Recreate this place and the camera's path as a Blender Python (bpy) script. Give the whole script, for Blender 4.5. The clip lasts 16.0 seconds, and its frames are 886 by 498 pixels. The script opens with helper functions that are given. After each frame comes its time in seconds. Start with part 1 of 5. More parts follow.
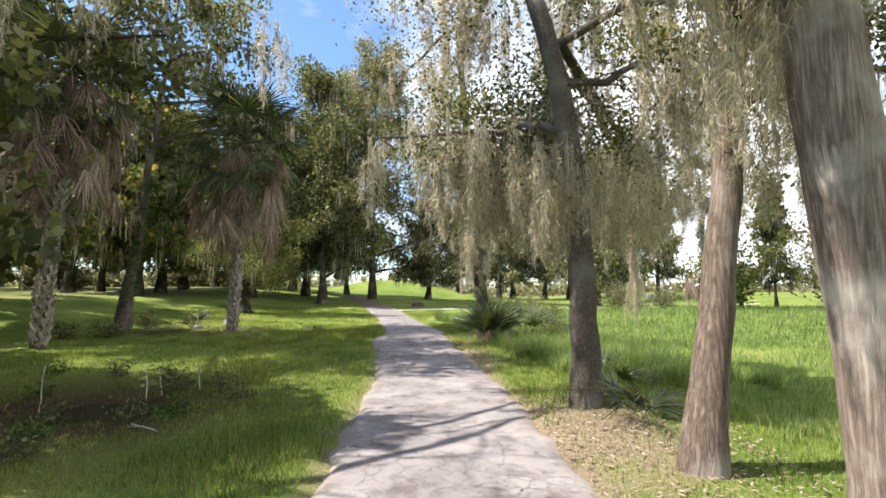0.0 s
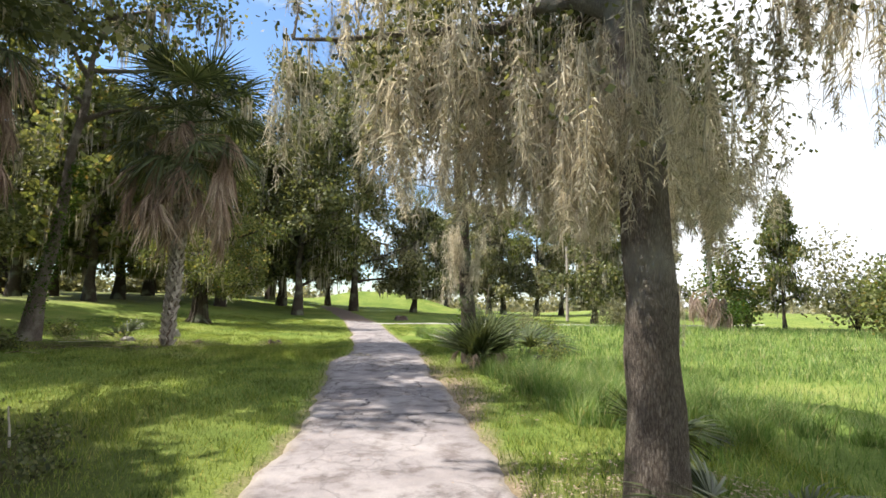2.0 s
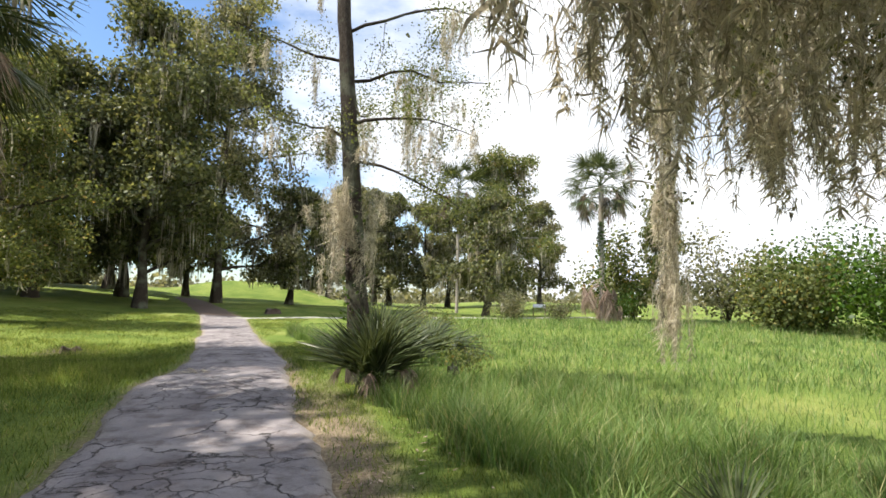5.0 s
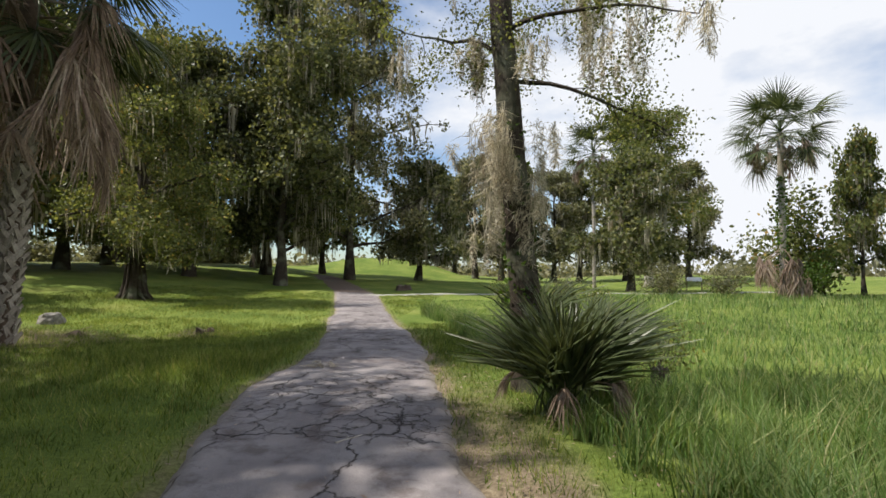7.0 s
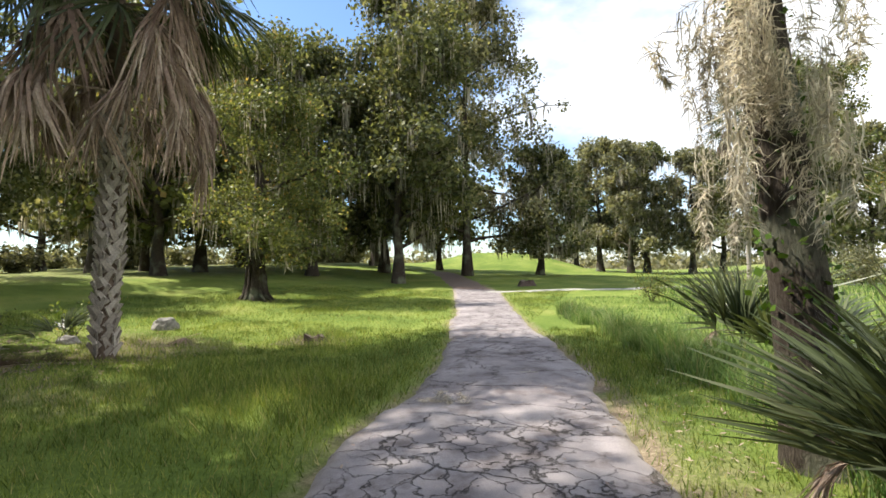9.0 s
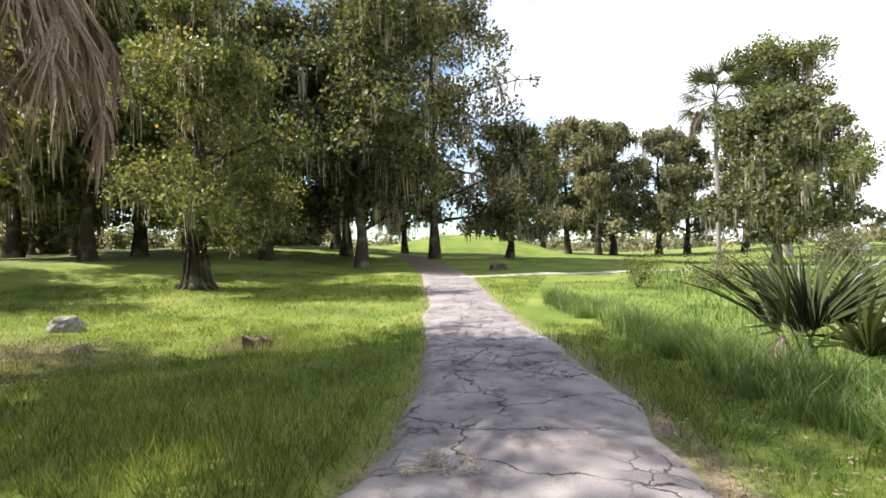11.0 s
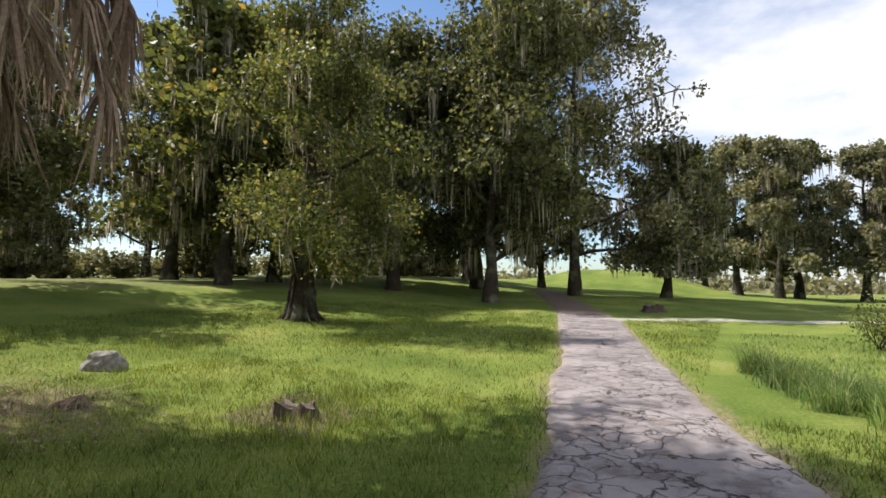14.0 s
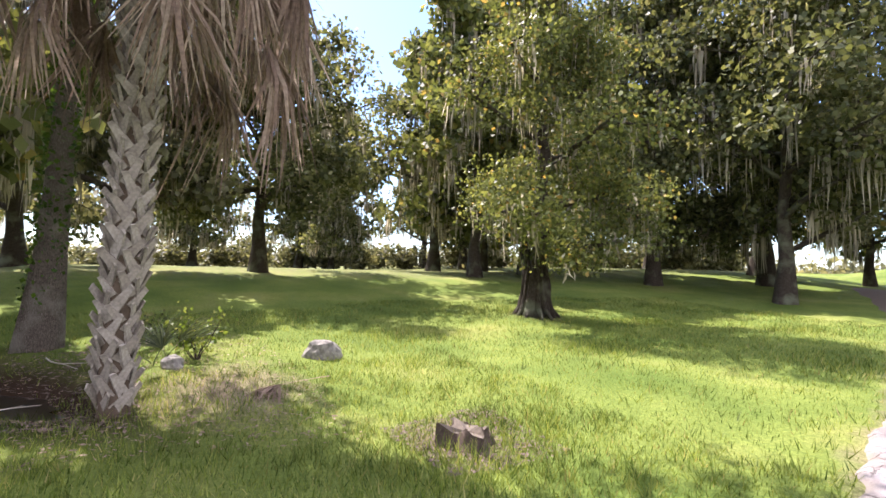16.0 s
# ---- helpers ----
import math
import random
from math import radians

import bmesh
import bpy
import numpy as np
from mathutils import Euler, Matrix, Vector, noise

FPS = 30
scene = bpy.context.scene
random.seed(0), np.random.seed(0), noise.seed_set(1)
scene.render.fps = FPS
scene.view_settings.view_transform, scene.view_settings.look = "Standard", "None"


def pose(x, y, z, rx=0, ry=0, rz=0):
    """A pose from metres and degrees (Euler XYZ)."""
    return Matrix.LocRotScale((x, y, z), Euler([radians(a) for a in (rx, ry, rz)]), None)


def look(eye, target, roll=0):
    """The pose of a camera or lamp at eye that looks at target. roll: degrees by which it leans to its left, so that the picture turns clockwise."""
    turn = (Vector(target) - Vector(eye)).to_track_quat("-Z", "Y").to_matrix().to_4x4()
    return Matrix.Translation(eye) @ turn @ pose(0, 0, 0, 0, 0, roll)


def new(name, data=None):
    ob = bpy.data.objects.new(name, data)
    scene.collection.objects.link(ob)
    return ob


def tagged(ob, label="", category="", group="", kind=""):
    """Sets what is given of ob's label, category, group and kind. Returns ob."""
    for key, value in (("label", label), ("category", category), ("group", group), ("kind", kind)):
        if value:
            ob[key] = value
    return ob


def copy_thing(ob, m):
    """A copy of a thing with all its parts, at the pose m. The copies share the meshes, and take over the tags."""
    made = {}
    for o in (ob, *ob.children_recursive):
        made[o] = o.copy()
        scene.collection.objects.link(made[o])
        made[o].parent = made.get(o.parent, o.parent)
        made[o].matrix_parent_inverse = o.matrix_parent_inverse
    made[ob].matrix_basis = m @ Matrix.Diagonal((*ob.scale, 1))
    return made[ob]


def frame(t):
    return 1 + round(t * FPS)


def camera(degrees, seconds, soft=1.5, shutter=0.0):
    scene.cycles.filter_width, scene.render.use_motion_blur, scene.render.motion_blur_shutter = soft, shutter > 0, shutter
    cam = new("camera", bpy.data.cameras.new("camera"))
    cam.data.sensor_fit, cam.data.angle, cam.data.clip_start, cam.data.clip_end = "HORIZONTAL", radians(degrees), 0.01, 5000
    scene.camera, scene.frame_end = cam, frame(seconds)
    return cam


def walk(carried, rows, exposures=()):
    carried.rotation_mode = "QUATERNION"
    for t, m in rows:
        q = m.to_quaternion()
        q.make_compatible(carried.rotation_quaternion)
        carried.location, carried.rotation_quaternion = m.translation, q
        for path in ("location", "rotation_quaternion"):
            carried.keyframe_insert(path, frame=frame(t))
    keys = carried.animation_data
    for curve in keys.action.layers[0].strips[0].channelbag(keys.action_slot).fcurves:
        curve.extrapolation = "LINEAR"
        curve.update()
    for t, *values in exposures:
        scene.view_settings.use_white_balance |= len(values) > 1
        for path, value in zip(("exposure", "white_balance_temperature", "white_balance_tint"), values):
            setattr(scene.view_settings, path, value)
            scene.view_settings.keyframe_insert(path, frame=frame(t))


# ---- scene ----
cam = camera(82.0, 16.0, soft=1.6)
PATH = [
    (0, (1.741, -2.76, 1.649), (1.545, -0.776, 1.809), -0.2),
    (0.5, (1.739, -1.931, 1.591), (1.538, 0.05, 1.779), -0.5),
    (1, (1.762, -1.101, 1.571), (1.556, 0.877, 1.777), -0.4),
    (1.5, (1.772, -0.361, 1.567), (1.588, 1.618, 1.789), 0.2),
    (2, (1.745, 0.563, 1.568), (1.585, 2.545, 1.782), 1.1),
    (2.5, (1.676, 1.423, 1.538), (1.515, 3.406, 1.747), 1.6),
    (3, (1.602, 2.217, 1.486), (1.465, 4.202, 1.694), 2.3),
    (3.5, (1.581, 2.804, 1.488), (1.575, 4.792, 1.714), 2.1),
    (6, (1.203, 6.285, 1.621), (1.538, 8.251, 1.758), 1.5),
    (6.5, (0.992, 7.009, 1.535), (1.053, 9.005, 1.641), 1.5),
    (7, (0.865, 7.597, 1.533), (0.686, 9.587, 1.618), 0.4),
    (7.5, (0.727, 8.132, 1.566), (0.34, 10.092, 1.658), -0.4),
    (8, (0.448, 8.816, 1.512), (-0.123, 10.73, 1.615), -1.0),
    (10.5, (-0.631, 11.56, 1.495), (-1.258, 13.46, 1.502), -1.4),
    (11, (-0.875, 12.035, 1.531), (-1.355, 13.977, 1.528), -1.3),
    (11.5, (-1.055, 12.539, 1.547), (-1.42, 14.506, 1.536), -1.0),
    (12, (-1.318, 13.116, 1.562), (-1.67, 15.085, 1.576), -0.7),
    (12.5, (-1.416, 13.614, 1.559), (-1.794, 15.577, 1.624), -0.5),
    (13, (-1.479, 14.226, 1.567), (-1.986, 16.158, 1.677), 0.5),
    (13.5, (-1.595, 14.817, 1.531), (-2.3, 16.685, 1.656), 0.8),
    (14, (-1.62, 15.342, 1.517), (-2.603, 17.079, 1.649), 0.5),
    (14.5, (-1.727, 15.793, 1.532), (-2.987, 17.341, 1.662), 0.6),
    (15, (-1.92, 16.228, 1.571), (-3.422, 17.543, 1.682), 0.9),
    (15.5, (-2.005, 16.658, 1.552), (-3.64, 17.805, 1.648), 0.8),
    (16, (-2.015, 17.096, 1.577), (-3.723, 18.132, 1.663), 1.2),
]
EXPOSURES = [(0, 1.24, 6500, 10), (2.0, 1.2, 6500, 10), (3.5, 1.35, 6500, 10), (6.0, 0.62, 6500, 10), (7.0, 0.42, 6500, 10), (8.2, 0.9, 6500, 10), (10.5, 1.28, 6500, 11), (12.0, 0.97, 6500, 11), (13.0, 0.6, 6500, 11), (14.5, 0.78, 6550, 15), (15.0, 1.02, 6600, 17), (15.5, 1.43, 6400, 20), (16.0, 1.7, 6250, 24)]

walk(cam, [(t, look(eye, target, roll)) for t, eye, target, roll in PATH], EXPOSURES)

# ---- light ----
SUN_AZ = radians(261.0)      # compass bearing of the sun, from +y towards +x
SUN_EL = radians(54.0)
world = bpy.data.worlds.new("sky")
scene.world = world
world.use_nodes = True


def build_sky():
    nt = world.node_tree
    nt.nodes.clear()
    out = nt.nodes.new("ShaderNodeOutputWorld")
    bg = nt.nodes.new("ShaderNodeBackground")
    sky = nt.nodes.new("ShaderNodeTexSky")
    sky.sky_type = 'NISHITA'
    sky.sun_disc = False
    sky.sun_elevation, sky.sun_rotation = SUN_EL, SUN_AZ
    sky.air_density, sky.dust_density, sky.ozone_density = 1.0, 0.6, 2.0
    co = nt.nodes.new("ShaderNodeTexCoord")
    mp = nt.nodes.new("ShaderNodeMapping")
    mp.inputs["Scale"].default_value = (1.0, 1.0, 2.2)
    nz = nt.nodes.new("ShaderNodeTexNoise")
    nz.inputs["Scale"].default_value, nz.inputs["Detail"].default_value, nz.inputs["Roughness"].default_value = 2.3, 7.0, 0.55
    # more cloud towards +x
    dot = nt.nodes.new("ShaderNodeVectorMath")
    dot.operation = 'DOT_PRODUCT'
    dot.inputs[1].default_value = (0.40, 0.0, 0.0)
    add = nt.nodes.new("ShaderNodeMath")
    add.operation = 'ADD'
    ramp = nt.nodes.new("ShaderNodeValToRGB")
    ramp.color_ramp.elements[0].position, ramp.color_ramp.elements[1].position = 0.40, 0.62
    mix = nt.nodes.new("ShaderNodeMix")
    mix.data_type = 'RGBA'
    mix.inputs["B"].default_value = (11.5, 11.8, 12.4, 1)
    tint = nt.nodes.new("ShaderNodeMix")
    tint.data_type, tint.blend_type = 'RGBA', 'MULTIPLY'
    tint.inputs["Factor"].default_value = 1.0
    tint.inputs["B"].default_value = (1.55, 1.75, 1.9, 1)
    nt.links.new(co.outputs["Generated"], mp.inputs["Vector"])
    nt.links.new(mp.outputs["Vector"], nz.inputs["Vector"])
    nt.links.new(co.outputs["Generated"], dot.inputs[0])
    nt.links.new(nz.outputs["Fac"], add.inputs[0])
    nt.links.new(dot.outputs["Value"], add.inputs[1])
    nt.links.new(add.outputs[0], ramp.inputs["Fac"])
    nt.links.new(ramp.outputs["Color"], mix.inputs["Factor"])
    nt.links.new(sky.outputs["Color"], tint.inputs["A"])
    nt.links.new(tint.outputs["Result"], mix.inputs["A"])
    nt.links.new(mix.outputs["Result"], bg.inputs["Color"])
    bg.inputs["Strength"].default_value = 0.06
    nt.links.new(bg.outputs[0], out.inputs[0])


build_sky()
sun = new("sun", bpy.data.lights.new("sun", "SUN"))
sun.data.energy, sun.data.angle, sun.data.color = 5.0, radians(0.6), (1.0, 0.94, 0.84)
to_sun = Vector((math.sin(SUN_AZ) * math.cos(SUN_EL), math.cos(SUN_AZ) * math.cos(SUN_EL), math.sin(SUN_EL)))
sun.matrix_world = Matrix.Translation((0, 0, 40)) @ to_sun.to_track_quat("Z", "Y").to_matrix().to_4x4()


# ---- materials ----
def material(name):
    m = bpy.data.materials.new(name)
    m.use_nodes = True
    nt = m.node_tree
    nt.nodes.clear()
    return m, nt, nt.nodes.new("ShaderNodeOutputMaterial")


def node(nt, kind, **values):
    n = nt.nodes.new(kind)
    for k, v in values.items():
        n.inputs[k.replace("_", " ")].default_value = v
    return n


def ramp_node(nt, stops):
    r = nt.nodes.new("ShaderNodeValToRGB")
    e = r.color_ramp.elements
    while len(e) < len(stops):
        e.new(0.5)
    for k, (p, c) in enumerate(stops):
        e[k].position, e[k].color = p, (*c, 1)
    return r


def mixed(nt, fac, a, b, kind='MIX'):
    m = nt.nodes.new("ShaderNodeMix")
    m.data_type, m.blend_type = 'RGBA', kind
    for key, v in (("Factor", fac), ("A", a), ("B", b)):
        if isinstance(v, (int, float)):
            m.inputs[key].default_value = v
        elif isinstance(v, tuple):
            m.inputs[key].default_value = (*v, 1)
        else:
            nt.links.new(v, m.inputs[key])
    return m.outputs["Result"]


def leafy(name, stops, through_light=0.4, rough=0.5, glow=(1.2, 1.1, 0.6)):
    """Leaf material: each leaf has its own tint, light passes through it."""
    m, nt, out = material(name)
    geo = nt.nodes.new("ShaderNodeNewGeometry")
    r = ramp_node(nt, stops)
    nt.links.new(geo.outputs["Random Per Island"], r.inputs["Fac"])
    co = nt.nodes.new("ShaderNodeTexCoord")
    nz = node(nt, "ShaderNodeTexNoise", Scale=0.7, Detail=4.0)
    nt.links.new(co.outputs["Object"], nz.inputs["Vector"])
    shade = ramp_node(nt, [(0.35, (0.62, 0.62, 0.6)), (0.65, (1.25, 1.2, 1.1))])
    nt.links.new(nz.outputs["Fac"], shade.inputs["Fac"])
    col = mixed(nt, 1.0, r.outputs["Color"], shade.outputs["Color"], 'MULTIPLY')
    p = node(nt, "ShaderNodeBsdfPrincipled", Roughness=rough)
    p.inputs["Specular IOR Level"].default_value = 0.2
    nt.links.new(col, p.inputs["Base Color"])
    tr = nt.nodes.new("ShaderNodeBsdfTranslucent")
    nt.links.new(mixed(nt, 1.0, col, glow, 'MULTIPLY'), tr.inputs["Color"])
    mx = node(nt, "ShaderNodeMixShader", Fac=through_light)
    nt.links.new(p.outputs[0], mx.inputs[1])
    nt.links.new(tr.outputs[0], mx.inputs[2])
    nt.links.new(mx.outputs[0], out.inputs[0])
    return m


def barky(name, dark, light, stretch=(15.0, 15.0, 3.0), depth=0.7, moss=None):
    """Furrowed bark with ridges that run along the trunk, blotched with lichen."""
    m, nt, out = material(name)
    co = nt.nodes.new("ShaderNodeTexCoord")
    mp = node(nt, "ShaderNodeMapping", Scale=stretch)
    nt.links.new(co.outputs["Object"], mp.inputs["Vector"])
    fine = node(nt, "ShaderNodeTexNoise", Scale=3.0, Detail=8.0, Roughness=0.7, Distortion=0.6)
    nt.links.new(mp.outputs["Vector"], fine.inputs["Vector"])
    big = node(nt, "ShaderNodeTexNoise", Scale=1.3, Detail=5.0)
    nt.links.new(co.outputs["Object"], big.inputs["Vector"])
    vor = node(nt, "ShaderNodeTexVoronoi", Scale=1.7)
    vor.feature = 'DISTANCE_TO_EDGE'
    nt.links.new(mixed(nt, 0.9, mp.outputs["Vector"], fine.outputs["Color"], 'ADD'), vor.inputs["Vector"])
    r = ramp_node(nt, [(0.3, dark), (0.7, light)])
    nt.links.new(fine.outputs["Fac"], r.inputs["Fac"])
    furrow = ramp_node(nt, [(0.0, (0.55, 0.52, 0.5)), (0.3, (1, 1, 1))])
    nt.links.new(vor.outputs["Distance"], furrow.inputs["Fac"])
    col = mixed(nt, 1.0, r.outputs["Color"], furrow.outputs["Color"], 'MULTIPLY')
    lich = ramp_node(nt, [(0.5, (0, 0, 0)), (0.66, (1, 1, 1))])
    nt.links.new(big.outputs["Fac"], lich.inputs["Fac"])
    col = mixed(nt, lich.outputs["Color"], col, moss or tuple(min(1, c * 1.5) for c in light))
    p = node(nt, "ShaderNodeBsdfPrincipled", Roughness=0.92)
    p.inputs["Specular IOR Level"].default_value = 0.15
    nt.links.new(col, p.inputs["Base Color"])
    hgt = nt.nodes.new("ShaderNodeMath")
    hgt.operation = 'ADD'
    nt.links.new(fine.outputs["Fac"], hgt.inputs[0])
    nt.links.new(furrow.outputs["Color"], hgt.inputs[1])
    b = node(nt, "ShaderNodeBump", Strength=depth, Distance=0.03)
    nt.links.new(hgt.outputs[0], b.inputs["Height"])
    nt.links.new(b.outputs[0], p.inputs["Normal"])
    nt.links.new(p.outputs[0], out.inputs[0])
    return m


def fibrous(name, stops, rough=0.85, scale=30.0, through_light=0.0):
    """Dry plant matter: tint by piece and long streaks."""
    m, nt, out = material(name)
    info = nt.nodes.new("ShaderNodeObjectInfo")
    geo = nt.nodes.new("ShaderNodeNewGeometry")
    add = nt.nodes.new("ShaderNodeMath")
    add.operation = 'MULTIPLY_ADD'
    add.inputs[1].default_value, add.inputs[2].default_value = 0.45, 0.0
    add2 = nt.nodes.new("ShaderNodeMath")
    add2.operation = 'MULTIPLY_ADD'
    add2.inputs[1].default_value = 0.55
    nt.links.new(info.outputs["Random"], add.inputs[0])
    nt.links.new(geo.outputs["Random Per Island"], add2.inputs[0])
    nt.links.new(add.outputs[0], add2.inputs[2])
    r = ramp_node(nt, stops)
    nt.links.new(add2.outputs[0], r.inputs["Fac"])
    co = nt.nodes.new("ShaderNodeTexCoord")
    nz = node(nt, "ShaderNodeTexNoise", Scale=scale, Detail=4.0)
    nt.links.new(co.outputs["Object"], nz.inputs["Vector"])
    sh = ramp_node(nt, [(0.3, (0.65, 0.65, 0.65)), (0.7, (1.15, 1.15, 1.15))])
    nt.links.new(nz.outputs["Fac"], sh.inputs["Fac"])
    col = mixed(nt, 1.0, r.outputs["Color"], sh.outputs["Color"], 'MULTIPLY')
    p = node(nt, "ShaderNodeBsdfPrincipled", Roughness=rough)
    p.inputs["Specular IOR Level"].default_value = 0.2
    nt.links.new(col, p.inputs["Base Color"])
    b = node(nt, "ShaderNodeBump", Strength=0.35, Distance=0.01)
    nt.links.new(nz.outputs["Fac"], b.inputs["Height"])
    nt.links.new(b.outputs[0], p.inputs["Normal"])
    if through_light:
        tr = nt.nodes.new("ShaderNodeBsdfTranslucent")
        nt.links.new(col, tr.inputs["Color"])
        mx = node(nt, "ShaderNodeMixShader", Fac=through_light)
        nt.links.new(p.outputs[0], mx.inputs[1])
        nt.links.new(tr.outputs[0], mx.inputs[2])
        nt.links.new(mx.outputs[0], out.inputs[0])
    else:
        nt.links.new(p.outputs[0], out.inputs[0])
    return m


def ground_material():
    """Turf with bare soil and litter where the attribute 'bare' says so, dry field far away."""
    m, nt, out = material("turf")
    co = nt.nodes.new("ShaderNodeTexCoord")
    n1 = node(nt, "ShaderNodeTexNoise", Scale=0.35, Detail=6.0, Roughness=0.6)
    n2 = node(nt, "ShaderNodeTexNoise", Scale=22.0, Detail=6.0, Roughness=0.75)
    n3 = node(nt, "ShaderNodeTexNoise", Scale=3.0, Detail=5.0, Roughness=0.65)
    for n in (n1, n2, n3):
        nt.links.new(co.outputs["Object"], n.inputs["Vector"])
    big = ramp_node(nt, [(0.35, (0.10, 0.15, 0.03)), (0.55, (0.165, 0.212, 0.048)), (0.72, (0.24, 0.252, 0.078))])
    nt.links.new(n1.outputs["Fac"], big.inputs["Fac"])
    fine = ramp_node(nt, [(0.3, (0.45, 0.5, 0.4)), (0.7, (1.35, 1.3, 1.3))])
    nt.links.new(n2.outputs["Fac"], fine.inputs["Fac"])
    grass = mixed(nt, 1.0, big.outputs["Color"], fine.outputs["Color"], 'MULTIPLY')
    soil = ramp_node(nt, [(0.3, (0.09, 0.068, 0.045)), (0.5, (0.21, 0.165, 0.11)), (0.7, (0.36, 0.30, 0.20))])
    nt.links.new(n2.outputs["Fac"], soil.inputs["Fac"])
    bare = nt.nodes.new("ShaderNodeAttribute")
    bare.attribute_name = "bare"
    mud_shade_attr = nt.nodes.new("ShaderNodeAttribute")
    mud_shade_attr.attribute_name = "mud_shade"
    dry = nt.nodes.new("ShaderNodeAttribute")
    dry.attribute_name = "field"
    s1 = nt.nodes.new("ShaderNodeMath")
    s1.operation = 'MULTIPLY_ADD'
    s1.inputs[1].default_value = 1.6
    nt.links.new(n3.outputs["Fac"], s1.inputs[0])
    s1.inputs[2].default_value = -1.3
    s2 = nt.nodes.new("ShaderNodeMath")
    s2.operation = 'MULTIPLY_ADD'
    s2.inputs[1].default_value = 1.8
    nt.links.new(bare.outputs["Fac"], s2.inputs[0])
    nt.links.new(s1.outputs[0], s2.inputs[2])
    s2.use_clamp = True
    col = mixed(nt, s2.outputs[0], grass, soil.outputs["Color"])
    # mud tint, kept near black so it also paints in the hollow's shade
    col = mixed(nt, mud_shade_attr.outputs["Fac"], col, mixed(nt, n3.outputs["Fac"], (0.018, 0.012, 0.008), (0.075, 0.045, 0.028)))
    col = mixed(nt, dry.outputs["Fac"], col, mixed(nt, n1.outputs["Fac"], (0.24, 0.17, 0.09), (0.20, 0.21, 0.09)))
    p = node(nt, "ShaderNodeBsdfPrincipled", Roughness=0.95)
    p.inputs["Specular IOR Level"].default_value = 0.1
    nt.links.new(col, p.inputs["Base Color"])
    b = node(nt, "ShaderNodeBump", Strength=0.7, Distance=0.04)
    nt.links.new(n2.outputs["Fac"], b.inputs["Height"])
    nt.links.new(b.outputs[0], p.inputs["Normal"])
    nt.links.new(p.outputs[0], out.inputs[0])
    return m


def asphalt_material(name, base_a, base_b, cracked=True):
    """Old sun-bleached asphalt: aggregate grain, stains and crack lines."""
    m, nt, out = material(name)
    co = nt.nodes.new("ShaderNodeTexCoord")
    big = node(nt, "ShaderNodeTexNoise", Scale=0.9, Detail=6.0, Roughness=0.6)
    grain = node(nt, "ShaderNodeTexNoise", Scale=120.0, Detail=3.0, Roughness=0.8)
    warp = node(nt, "ShaderNodeTexNoise", Scale=2.6, Detail=9.0, Roughness=0.62)
    for n in (big, grain, warp):
        nt.links.new(co.outputs["Object"], n.inputs["Vector"])
    wv = mixed(nt, 0.55, co.outputs["Object"], warp.outputs["Color"], 'ADD')
    v1 = node(nt, "ShaderNodeTexVoronoi", Scale=0.85)
    v2 = node(nt, "ShaderNodeTexVoronoi", Scale=3.6)
    for v in (v1, v2):
        v.feature = 'DISTANCE_TO_EDGE'
        nt.links.new(wv, v.inputs["Vector"])
    r = ramp_node(nt, [(0.3, base_a), (0.7, base_b)])
    nt.links.new(big.outputs["Fac"], r.inputs["Fac"])
    g = ramp_node(nt, [(0.3, (0.72, 0.72, 0.73)), (0.7, (1.2, 1.2, 1.18))])
    nt.links.new(grain.outputs["Fac"], g.inputs["Fac"])
    col = mixed(nt, 1.0, r.outputs["Color"], g.outputs["Color"], 'MULTIPLY')
    st = ramp_node(nt, [(0.38, (0.62, 0.58, 0.56)), (0.5, (1, 1, 1)), (0.66, (1.12, 1.1, 1.08))])
    sn = node(nt, "ShaderNodeTexNoise", Scale=2.4, Detail=8.0, Roughness=0.7)
    nt.links.new(co.outputs["Object"], sn.inputs["Vector"])
    nt.links.new(sn.outputs["Fac"], st.inputs["Fac"])
    col = mixed(nt, 1.0, col, st.outputs["Color"], 'MULTIPLY')
    c1 = ramp_node(nt, [(0.002, (0.9, 0.9, 0.9)), (0.012, (0, 0, 0))])
    nt.links.new(v1.outputs["Distance"], c1.inputs["Fac"])
    c2 = ramp_node(nt, [(0.008, (0.8, 0.8, 0.8)), (0.03, (0, 0, 0))])
    nt.links.new(v2.outputs["Distance"], c2.inputs["Fac"])
    zone = ramp_node(nt, [(0.47, (0, 0, 0)), (0.55, (1, 1, 1))])
    zn = node(nt, "ShaderNodeTexNoise", Scale=0.5, Detail=3.0)
    nt.links.new(co.outputs["Object"], zn.inputs["Vector"])
    nt.links.new(zn.outputs["Fac"], zone.inputs["Fac"])
    fine = mixed(nt, 1.0, c2.outputs["Color"], zone.outputs["Color"], 'MULTIPLY')
    keep = ramp_node(nt, [(0.37, (0, 0, 0)), (0.45, (1, 1, 1))])
    kn = node(nt, "ShaderNodeTexNoise", Scale=1.1, Detail=2.0)
    nt.links.new(co.outputs["Object"], kn.inputs["Vector"])
    nt.links.new(kn.outputs["Fac"], keep.inputs["Fac"])
    long_ = mixed(nt, 1.0, c1.outputs["Color"], keep.outputs["Color"], 'MULTIPLY')
    crack = mixed(nt, 1.0, long_, fine, 'LIGHTEN')
    late = nt.nodes.new("ShaderNodeAttribute")
    late.attribute_name = "worn"
    crack = mixed(nt, 1.0, crack, late.outputs["Color"], 'MULTIPLY')
    col = mixed(nt, crack, col, (0.035, 0.03, 0.026))
    sand = nt.nodes.new("ShaderNodeAttribute")
